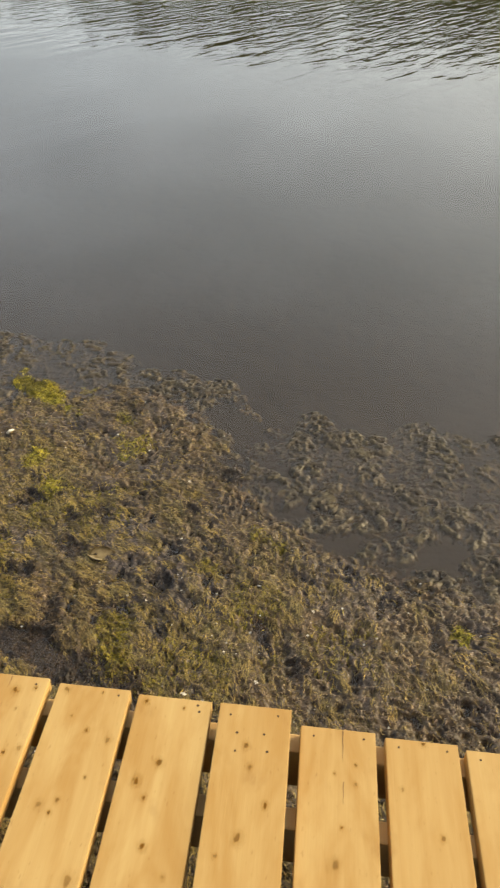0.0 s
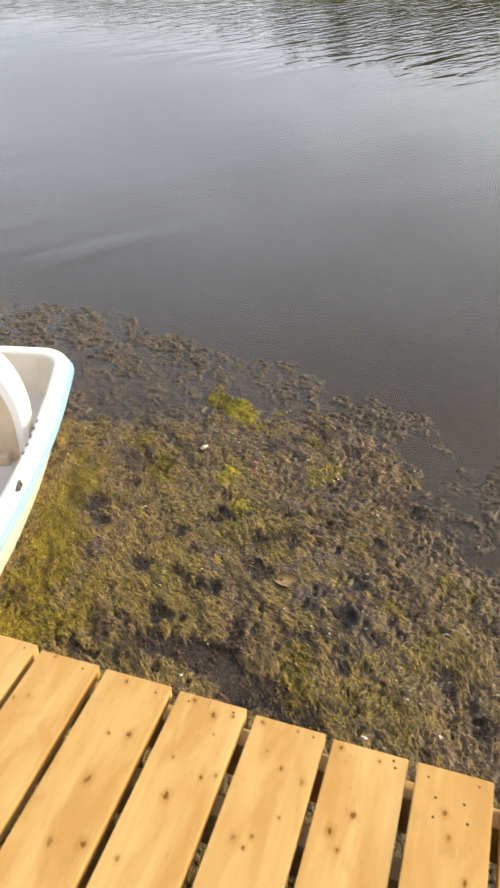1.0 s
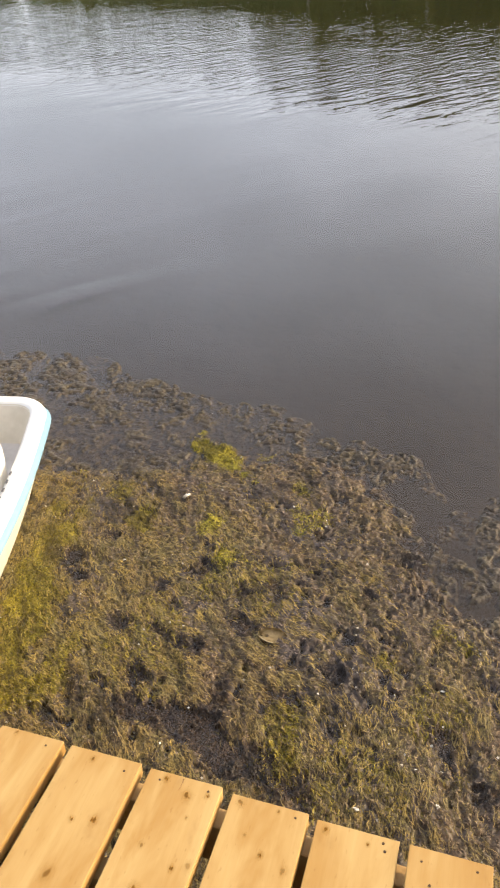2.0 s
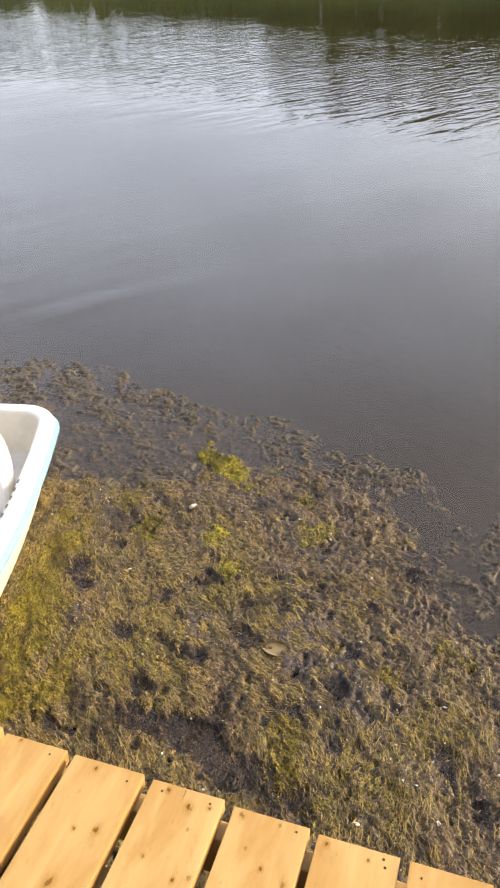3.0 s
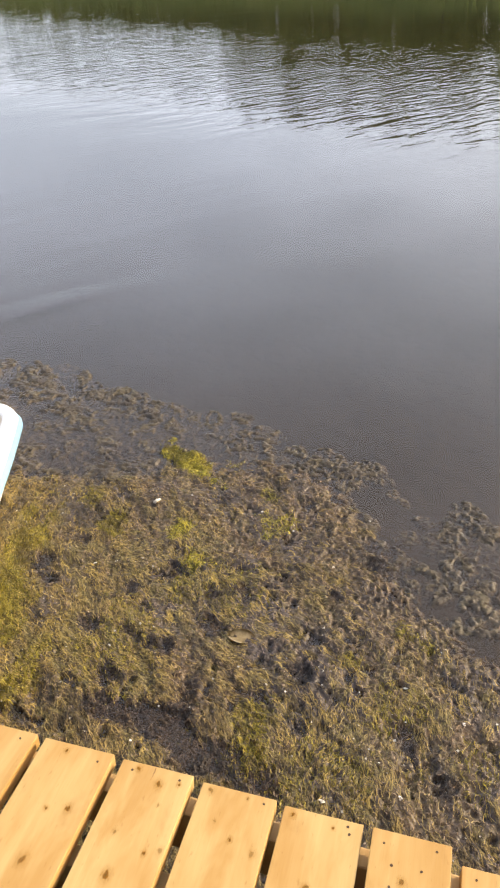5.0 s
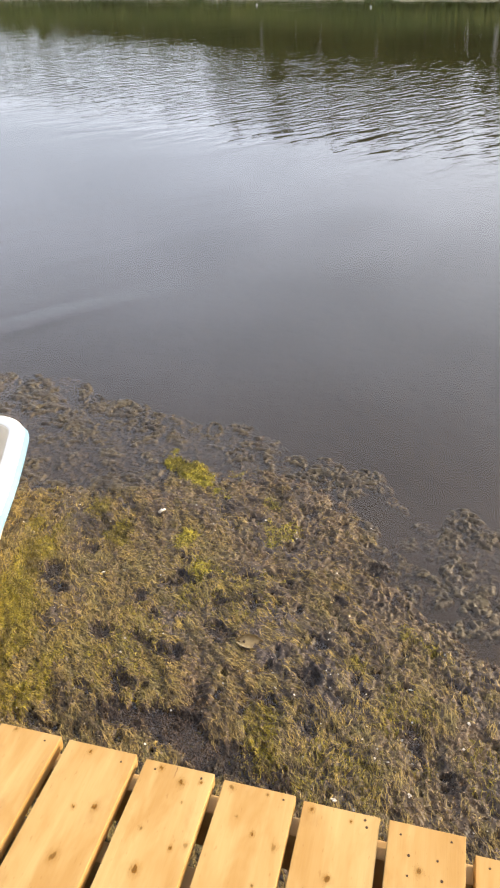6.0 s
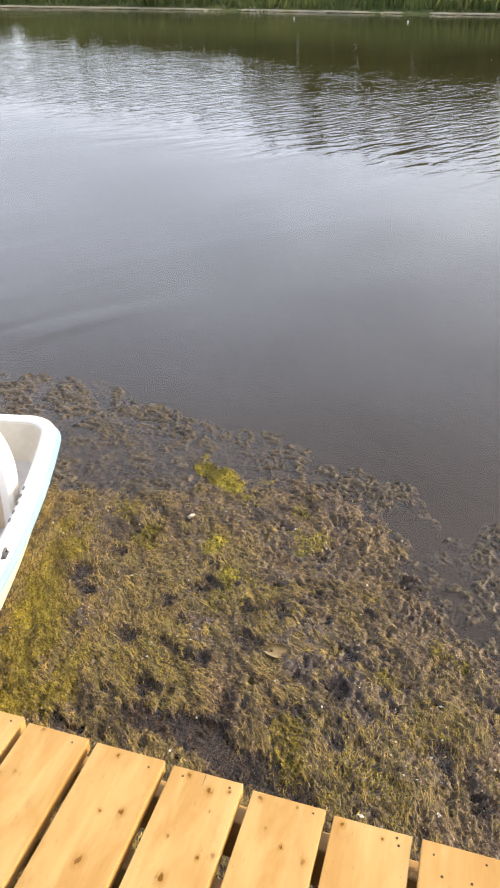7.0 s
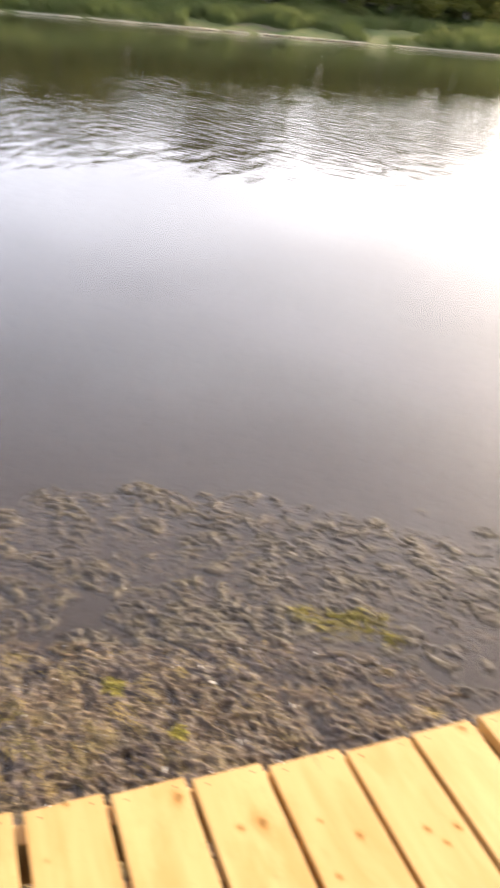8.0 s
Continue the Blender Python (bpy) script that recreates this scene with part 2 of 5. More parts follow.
def water_material():
    """Murky pond water: calm by the dock, wind ripples further out. Weed just under it shows dimly."""
    k = Nodes("pond_water", 0.015, 0.5)
    v = k.coords()
    y = k.split(v)[1]
    murk = k.noise(v, 0.9, 4)
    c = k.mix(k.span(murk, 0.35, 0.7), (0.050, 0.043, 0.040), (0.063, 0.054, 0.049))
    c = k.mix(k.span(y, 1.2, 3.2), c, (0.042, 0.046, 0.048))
    # far out, the green of the trees' reflection is mixed into the base colour
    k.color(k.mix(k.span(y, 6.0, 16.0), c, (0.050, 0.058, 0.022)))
    swell = k.noise(k.coords((0.45, 1.2, 1), radians(-50)), 1.0, 1, 0.4)
    ripple = k.noise(k.coords((2.5, 10.5, 1), radians(-60)), 1.0, 2, 0.45, 0.3)
    other = k.noise(k.coords((2.5, 9.5, 1), radians(46)), 1.0, 2, 0.45, 0.3)
    turn = k.span(k.split(v)[0], 1.2, 4.5)
    coarse = k.noise(k.coords((1.2, 4.8, 1), radians(-58)), 1.0, 2, 0.45, 0.3)
    near = k.span(y, 7.5, 11.5, 0.75, 0.0)
    ripple = k.math("ADD", k.math("MULTIPLY", ripple, k.math("SUBTRACT", 1.0, turn)), k.math("MULTIPLY", other, turn))
    ripple = k.math("ADD", k.math("MULTIPLY", ripple, k.math("SUBTRACT", 1.0, near)), k.math("MULTIPLY", coarse, k.math("MULTIPLY", near, 1.8)))
    lap = k.noise(k.coords((0.8, 3.1, 1), radians(-54)), 1.0, 1, 0.4, 0.3)
    shore = k.math("MULTIPLY", k.span(k.split(v)[0], -2.8, -0.7, 1.0, 0.0), k.math("MULTIPLY", k.span(y, 1.9, 2.8), k.span(y, 4.0, 7.0, 1.0, 0.2)))
    chop = k.noise(k.coords((4.8, 15.0, 1), radians(-34)), 1.0, 2, 0.5)
    gust = k.span(k.noise(k.coords((0.10, 0.16, 1)), 1.0, 2), 0.3, 0.6, 0.55, 1.0)
    # the breeze reaches closer in on the open side than off the boat
    reach = k.math("ADD", y, k.math("MULTIPLY", k.math("MINIMUM", k.split(v)[0], 0.0), 0.30))
    windy = k.math("MULTIPLY", k.math("MULTIPLY", k.span(reach, 6.0, 8.4), k.span(y, 12.0, 22.0, 1.0, 0.22)), gust)
    h = k.math("MULTIPLY", swell, k.math("MULTIPLY", k.span(y, 1.4, 5.0, 0.0018, 0.0032), k.span(k.split(v)[0], -3.0, 0.3, 2.2, 1.3)))
    h = k.math("ADD", h, k.math("MULTIPLY", k.math("MULTIPLY", ripple, windy), 0.0175))
    h = k.math("ADD", h, k.math("MULTIPLY", k.math("MULTIPLY", chop, windy), 0.002))
    h = k.math("ADD", h, k.math("MULTIPLY", k.math("MULTIPLY", lap, shore), 0.0080))
    k.bump(h, 1.0, 1.0)
    clear = k.n.new("ShaderNodeBsdfPrincipled")
    clear.inputs["Base Color"].default_value = (0.62, 0.50, 0.36, 1)
    clear.inputs["Transmission Weight"].default_value = 1.0
    for b in (k.b, clear):
        b.inputs["IOR"].default_value = 1.33
        b.inputs["Roughness"].default_value = 0.015
    k.l.new(k.b.inputs["Normal"].links[0].from_socket, clear.inputs["Normal"])
    blend = k.n.new("ShaderNodeMixShader")
    blend.inputs[0].default_value = 0.62
    k.l.new(k.b.outputs[0], blend.inputs[1])
    k.l.new(clear.outputs[0], blend.inputs[2])
    k.l.new(blend.outputs[0], k.n["Material Output"].inputs["Surface"])
    return k.m


def algae_material(name, a, b, c, d, rough, dim=0.28, bright=1.6):
    """Wet weed: colour by patch, by clump and by strand."""
    k = Nodes(name, rough, 0.3)
    v = k.coords()
    geo = k.n.new("ShaderNodeNewGeometry")
    drift = k.coords((0.42, 1.0, 1.0), radians(46))
    patch, clump, fine = k.noise(drift, 4.6, 4, 0.6, 0.8), k.noise(drift, 21, 4, 0.6, 0.6), k.noise(v, 120, 3)
    # dark drifts: the shade between clumps, put into the colour
    hollow_shade = k.noise(drift, 12.5, 3, 0.55, 1.0)
    col = k.mix(k.span(patch, 0.38, 0.62), a, b)
    col = k.mix(k.span(clump, 0.42, 0.66), col, c)
    col = k.mix(k.span(hollow_shade, 0.50, 0.66, 0.0, 0.72), col, d)
    col = k.mix(k.span(fine, 0.50, 0.72), col, d)
    tone = k.mix(geo.outputs["Random Per Island"], (dim,) * 3, (bright,) * 3)
    mul = k.n.new("ShaderNodeMix")
    mul.data_type, mul.blend_type = "RGBA", "MULTIPLY"
    mul.inputs[0].default_value = 1.0
    k.l.new(col, mul.inputs[6]), k.l.new(tone, mul.inputs[7])
    k.color(mul.outputs[2])
    k.rough(k.span(fine, 0.3, 0.7, rough * 0.6, min(1, rough * 1.4)))
    k.bump(fine, 0.004, 0.9)
    return k.m


GROUND, SAND, WATER = ground_material(), sand_material(), water_material()
MAT_WEED = algae_material("weed_mat", (0.100, 0.064, 0.032), (0.060, 0.046, 0.040), (0.102, 0.072, 0.036), (0.021, 0.016, 0.014), 0.40, 0.85, 1.1)
DROWNED_WEED = algae_material("drowned_weed", (0.098, 0.074, 0.046), (0.080, 0.064, 0.046), (0.118, 0.092, 0.050), (0.034, 0.026, 0.019), 0.4, 0.7, 1.25)
BROWN_WEED = algae_material("brown_weed", (0.212, 0.145, 0.082), (0.138, 0.107, 0.092), (0.228, 0.160, 0.084), (0.050, 0.036, 0.029), 0.40)
ROTTEN_WEED = algae_material("rotten_weed", (0.058, 0.038, 0.024), (0.044, 0.036, 0.034), (0.085, 0.055, 0.028), (0.018, 0.014, 0.012), 0.35)
OLIVE_WEED = algae_material("olive_weed", (0.262, 0.182, 0.058), (0.318, 0.222, 0.056), (0.192, 0.150, 0.054), (0.060, 0.042, 0.022), 0.45)
GOLDEN_WEED = algae_material("golden_weed", (0.230, 0.176, 0.017), (0.190, 0.154, 0.019), (0.275, 0.212, 0.020), (0.085, 0.062, 0.010), 0.45)
YELLOW_WEED = algae_material("yellow_weed", (0.33, 0.265, 0.026), (0.26, 0.225, 0.024), (0.42, 0.33, 0.034), (0.11, 0.088, 0.012), 0.5)


# ================= mesh helpers =================
def part(name, bm, material, parent=None, label="", smooth=False):
    me = bpy.data.meshes.new(name)
    bm.to_mesh(me)
    bm.free()
    me.materials.append(material)
    if smooth:
        me.shade_smooth()
    ob = new(name, me)
    ob.parent = parent
    return tagged(ob, label)


def mesh_from(name, verts, faces, material, smooth=False):
    """An object from numpy arrays of points and of equal-sided faces."""
    me = bpy.data.meshes.new(name)
    verts, faces = np.asarray(verts, dtype=np.float32), np.asarray(faces, dtype=np.int32)
    me.vertices.add(len(verts)), me.loops.add(faces.size), me.polygons.add(len(faces))
    me.vertices.foreach_set("co", verts.ravel())
    me.loops.foreach_set("vertex_index", faces.ravel())
    me.polygons.foreach_set("loop_start", np.arange(0, faces.size, faces.shape[1], dtype=np.int32))
    me.polygons.foreach_set("use_smooth", np.full(len(faces), smooth))
    me.update(calc_edges=True)
    me.validate()
    me.materials.append(material)
    return new(name, me)


def box(x0, x1, y0, y1, z0, z1, bevel=0.0, segments=2):
    bm = bmesh.new()
    bmesh.ops.create_cube(bm, size=1)
    for v in bm.verts:
        v.co = Vector(((x0 + x1) / 2 + v.co.x * (x1 - x0), (y0 + y1) / 2 + v.co.y * (y1 - y0), (z0 + z1) / 2 + v.co.z * (z1 - z0)))
    if bevel:
        bmesh.ops.bevel(bm, geom=bm.edges[:], offset=bevel, segments=segments, profile=0.6, affect="EDGES")
    return bm


def tube(bm, points, radii, sides=8):
    """A tapered tube along points, closed at both ends."""
    rings = []
    for i, (p, r) in enumerate(zip(points, radii)):
        a, b = points[max(0, i - 1)], points[min(len(points) - 1, i + 1)]
        q = (Vector(b) - Vector(a)).to_track_quat("Z", "Y")
        rings.append([bm.verts.new(Vector(p) + q @ Vector((r * math.cos(t), r * math.sin(t), 0))) for t in (math.tau * j / sides for j in range(sides))])
    for r0, r1 in zip(rings, rings[1:]):
        for j in range(sides):
            bm.faces.new((r0[j], r0[(j + 1) % sides], r1[(j + 1) % sides], r1[j]))
    bm.faces.new(rings[0][::-1]), bm.faces.new(rings[-1])


def empty(name, x=0, y=0, z=0):
    ob = new(name)
    ob.location = (x, y, z)
    return ob


def lattice(ix, iy, seed):
    n = (ix.astype(np.int64) * 374761393 + iy.astype(np.int64) * 668265263 + seed * 144665) & 0x7FFFFFFF
    n = ((n ^ (n >> 13)) * 1274126177) & 0x7FFFFFFF
    return ((n ^ (n >> 16)) & 0xFFFF) / 65535.0


def value_noise(x, y, seed=0):
    ix, iy = np.floor(x), np.floor(y)
    fx, fy = x - ix, y - iy
    fx, fy = fx * fx * fx * (fx * (fx * 6 - 15) + 10), fy * fy * fy * (fy * (fy * 6 - 15) + 10)
    a, b = lattice(ix, iy, seed), lattice(ix + 1, iy, seed)
    c, d = lattice(ix, iy + 1, seed), lattice(ix + 1, iy + 1, seed)
    return (a * (1 - fx) + b * fx) * (1 - fy) + (c * (1 - fx) + d * fx) * fy


def fbm(x, y, octaves=4, seed=0, gain=0.5):
    total, amp, norm = 0.0, 1.0, 0.0
    for o in range(octaves):
        ca, sa = math.cos(0.6 * o), math.sin(0.6 * o)
        total = total + amp * value_noise((x * ca - y * sa) * 2 ** o, (x * sa + y * ca) * 2 ** o, seed + o)
        norm += amp
        amp *= gain
    return total / norm


def inside_distance(x, y, polygon):
    """Distance to a polygon's outline, positive inside."""
    best = np.full(x.shape, 1e9)
    odd = np.zeros(x.shape, dtype=bool)
    n = len(polygon)
    for i in range(n):
        (ax, ay), (bx, by) = polygon[i], polygon[(i + 1) % n]
        dx, dy = bx - ax, by - ay
        t = np.clip(((x - ax) * dx + (y - ay) * dy) / (dx * dx + dy * dy), 0, 1)
        best = np.minimum(best, np.hypot(x - ax - t * dx, y - ay - t * dy))
        cross = (ay > y) != (by > y)
        with np.errstate(divide="ignore", invalid="ignore"):
            at = ax + (y - ay) * dx / (dy if dy else 1e-9)
        odd ^= cross & (x < at)
    return np.where(odd, best, -best)


def ramp(v, a, b):
    t = np.clip((v - a) / (b - a), 0, 1)
    return t * t * (3 - 2 * t)


# ================= ground and water =================
def build_ground():
    """One sheet: near bank behind the dock, pond bed, far bank, and land to the horizon."""
    ys = [-1500, -400, -120, -40, -20, -12, -9, -7.5, -6, -4, 0, 10, 30, 34.6, 35.6, 36.2, 36.9, 38, 39.5, 41.5, 44, 48, 56, 70, 100, 200, 500, 1800]
    zs = [1.0, 1.0, 0.8, 0.5, 0.3, 0.1, -0.15, -0.42, -0.9, -1.3, -1.4, -2.2, -1.6, -0.75, -0.48, -0.33, -0.12, 0.15, 0.45, 0.8, 1.15, 1.5, 1.9, 2.2, 2.5, 3, 4, 5]
    xs = np.concatenate([[-2500, -900, -400, -200, -120, -80], np.arange(-60, 61, 1.5), [80, 120, 200, 400, 900, 2500]])
    gx, gy = np.meshgrid(xs, np.array(ys, dtype=float))
    gz = np.repeat(np.array(zs)[:, None], len(xs), axis=1)
    land = ((gy > 36.5) & (gy < 120)) * 1.0
    gy = gy + shore_shift(gx) * ramp(gy, 12.0, 34.0)
    gz = gz + land * (fbm(gx * 0.22, gy * 0.22, 4, 5) - 0.5) * 0.45
    n, m = gx.shape
    idx = np.arange(n * m).reshape(n, m)
    quads = np.stack([idx[:-1, :-1], idx[:-1, 1:], idx[1:, 1:], idx[1:, :-1]], -1).reshape(-1, 4)
    ob = mesh_from("ground", np.stack([gx, gy, gz], -1).reshape(-1, 3), quads, GROUND, True)
    return tagged(ob, "grassy earth banks round the pond and its muddy bed", "ground", kind="structure")


def build_water():
    xs, ys = np.linspace(-420, 420, 85), np.linspace(-7.45, 56.0, 80)
    gx, gy = np.meshgrid(xs, ys)
    n, m = gx.shape
    idx = np.arange(n * m).reshape(n, m)
    quads = np.stack([idx[:-1, :-1], idx[:-1, 1:], idx[1:, 1:], idx[1:, :-1]], -1).reshape(-1, 4)
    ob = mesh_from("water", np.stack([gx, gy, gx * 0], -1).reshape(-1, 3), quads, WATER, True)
    ob.location.z = WATER_Z
    ob.visible_shadow = False
    return tagged(ob, "murky grey pond water, calm by the dock and rippled further out", "water", kind="structure")


build_ground()
build_water()


# ================= far bank =================
def build_bank_grass():
    """Tall grass and sedge, thickest close to the water."""
    rng = np.random.default_rng(3)
    count = 42000
    x = rng.uniform(-34, 42, count)
    y = 36.25 + rng.beta(1.0, 1.9, count) * 9.5
    keep = (fbm(x * 0.5, y * 0.5, 3, 11) > np.where(x < -6, 0.20, 0.40)) & ~((x > 11.5) & (x < 21) & (y < 37.2 + 0.4 * np.sin(x * 1.7)))
    x, y = x[keep], y[keep]
    count = len(x)
    tall = (0.28 + 0.12 * ramp(y, 36.3, 37.2)) + 0.70 * fbm(x * 0.35, y * 0.35, 3, 7) * rng.uniform(0.6, 1.2, count)
    z = np.interp(y, [36.2, 36.9, 38, 39.5, 41.5, 44, 48], [-0.33, -0.12, 0.15, 0.45, 0.8, 1.15, 1.5]) - 0.2
    y = y + shore_shift(x)
    turn, lean = rng.uniform(0, math.tau, count), rng.normal(0, 0.22, (count, 2))
    w = rng.uniform(0.02, 0.05, count)
    dx, dy = np.cos(turn) * w, np.sin(turn) * w
    v = np.stack([
        np.stack([x - dx, y - dy, z], -1), np.stack([x + dx, y + dy, z], -1),
        np.stack([x + dx * 0.6 + lean[:, 0] * tall * 0.4, y + dy * 0.6 + lean[:, 1] * tall * 0.4, z + tall * 0.75], -1),
        np.stack([x + lean[:, 0] * tall * 1.2, y + lean[:, 1] * tall * 1.2, z + tall * 1.25], -1),
    ], 1).reshape(-1, 3)
    f = np.arange(count * 4).reshape(-1, 4)
    tagged(mesh_from("bank_grass", v, f, GRASS), "tall green grass and sedge on the far bank", "grass", kind="stuff")


def build_reed_litter():
    """The pale line of dead reed and scum along the water's edge."""
    rng = np.random.default_rng(8)
    count = 7000
    x = rng.uniform(-36, 44, count)
    y = 36.05 + rng.normal(0, 0.07, count) + 0.25 * np.sin(x * 0.31) * 0.4
    keep = fbm(x * 0.8, y * 0.8, 3, 2) > 0.40
    x, y = x[keep], y[keep]
    count = len(x)
    z = WATER_Z + rng.uniform(0.0, 0.06, count)
    y = y + shore_shift(x)
    turn = rng.normal(0, 0.5, count)
    ln, h = rng.uniform(0.12, 0.4, count), rng.uniform(0.01, 0.035, count)
    dx, dy = np.cos(turn) * ln, np.sin(turn) * ln
    v = np.stack([np.stack([x - dx, y - dy, z], -1), np.stack([x + dx, y + dy, z + 0.01], -1), np.stack([x + dx, y + dy + 0.04, z + h], -1), np.stack([x - dx, y - dy + 0.04, z + h], -1)], 1).reshape(-1, 3)
    tagged(mesh_from("reed_litter", v, np.arange(count * 4).reshape(-1, 4), REED_LITTER), "pale dead reed litter along the far waterline", "reed litter", kind="stuff")


def build_sand_patch():
    """A bare, trodden spot in the far bank."""
    bm = bmesh.new()
    rows = []
    for j in range(9):
        row = []
        for i in range(33):
            x, y = 11 + i * 0.33, 36.1 + j * 0.36
            edge = min(1.0, min(i, 32 - i) / 11.0, (8 - j) / 4.0)
            z = float(np.interp(y, [36.1, 36.2, 36.9, 38, 39.5], [-0.36, -0.33, -0.12, 0.15, 0.45])) - 0.24 + 0.24 * edge + 0.10 * noise.noise((x * 1.3, y * 2, 0))
            row.append(bm.verts.new((x, y + float(shore_shift(x)), z)))
        rows.append(row)
    for a, b in zip(rows, rows[1:]):
        for i in range(32):
            bm.faces.new((a[i], a[i + 1], b[i + 1], b[i]))
    tagged(part("sand_patch", bm, SAND, None, smooth=True), "bare sandy patch worn into the far bank", "sand", kind="structure")


def leaf_cloud(rng, centres, radii, count, size):
    """Leaf quads scattered in uneven clumps."""
    pick = rng.integers(0, len(centres), count)
    d = rng.normal(0, 1, (count, 3))
    d /= np.linalg.norm(d, axis=1)[:, None]
    p = centres[pick] + d * (radii[pick] * rng.uniform(0.25, 1.0, count) ** 0.6)[:, None] * np.array([1, 1, 0.8])
    a = rng.normal(0, 1, (count, 3))
    a /= np.linalg.norm(a, axis=1)[:, None]
    b = np.cross(a, rng.normal(0, 1, (count, 3)))
    b /= np.linalg.norm(b, axis=1)[:, None] + 1e-6
    s = rng.uniform(0.6, 1.3, count)[:, None] * size
    a, b = a * s, b * s * 0.6
    v = np.stack([p - a, p + b, p + a, p - b], 1).reshape(-1, 3)
    return v, np.arange(count * 4).reshape(-1, 4)


def make_tree(seed, height, spread, bark, leaves=3000, low=0.10):
    """Tapered, bent trunk with limbs, and a crown of many leaves round the limbs."""
    rng = np.random.default_rng(seed)
    tree = empty("tree")
    bm = bmesh.new()
    bend = rng.normal(0, 0.05, 2)
    spine = [Vector((bend[0] * height * t * t * 2, bend[1] * height * t * t * 2, height * 0.92 * t)) for t in np.linspace(0, 1, 8)]
    r0 = height * 0.017
    tube(bm, spine, [r0 * (1.25 - 1.1 * t) for t in np.linspace(0, 1, 8)], 8)
    centres, radii = [], []
    for i in range(15):
        t = low + (0.95 - low) * i / 14
        base = spine[int(t * 7)].lerp(spine[min(7, int(t * 7) + 1)], t * 7 % 1)
        ang, reach = rng.uniform(0, math.tau), spread * (1.10 - 0.55 * t) * rng.uniform(0.55, 1.1)
        tip = base + Vector((math.cos(ang) * reach, math.sin(ang) * reach, reach * rng.uniform(0.25, 0.7)))
        mid = base.lerp(tip, 0.5) + Vector((0, 0, reach * 0.08))
        tube(bm, [base, mid, tip], [r0 * 0.4 * (1.1 - t), r0 * 0.25 * (1.1 - t), r0 * 0.06], 5)
        for q in (0.55, 1.0):
            centres.append(base.lerp(tip, q)), radii.append(rng.uniform(0.10, 0.2) * spread * 1.4)
    centres.append(spine[-1]), radii.append(spread * 0.22)
    part("trunk", bm, bark, tree, smooth=True)
    v, f = leaf_cloud(rng, np.array([tuple(c) for c in centres]), np.array(radii), leaves, 0.36)
    crown = mesh_from("crown", v, f, LEAF)
    crown.parent = tree
    return tree


def make_bush(seed, height, spread):
    rng = np.random.default_rng(seed)
    bush = empty("bush")
    bm = bmesh.new()
    centres, radii = [], []
    for i in range(9):
        ang, lean = rng.uniform(0, math.tau), rng.uniform(0.15, 1.0)
        tip = Vector((math.cos(ang) * spread * lean, math.sin(ang) * spread * lean, height * rng.uniform(0.5, 0.95) * (1.1 - 0.4 * lean)))
        tube(bm, [Vector((0, 0, -0.2)), tip * 0.5 + Vector((0, 0, 0.1)), tip], [0.035, 0.022, 0.008], 5)
        centres += [tip, tip * 0.65]
        radii += [spread * rng.uniform(0.28, 0.42), spread * 0.3]
    part("stems", bm, BARK, bush, smooth=True)
    v, f = leaf_cloud(rng, np.array([tuple(c) for c in centres]), np.array(radii), 1300, 0.145)
    crown = mesh_from("crown", v, f, BUSH_LEAF)
    crown.parent = bush
    return bush


def bank_height(y):
    return float(np.interp(y, [36.2, 36.9, 38, 39.5, 41.5, 44, 48, 56, 70, 100], [-0.33, -0.12, 0.15, 0.45, 0.8, 1.15, 1.5, 1.9, 2.2, 2.5])) - 0.22


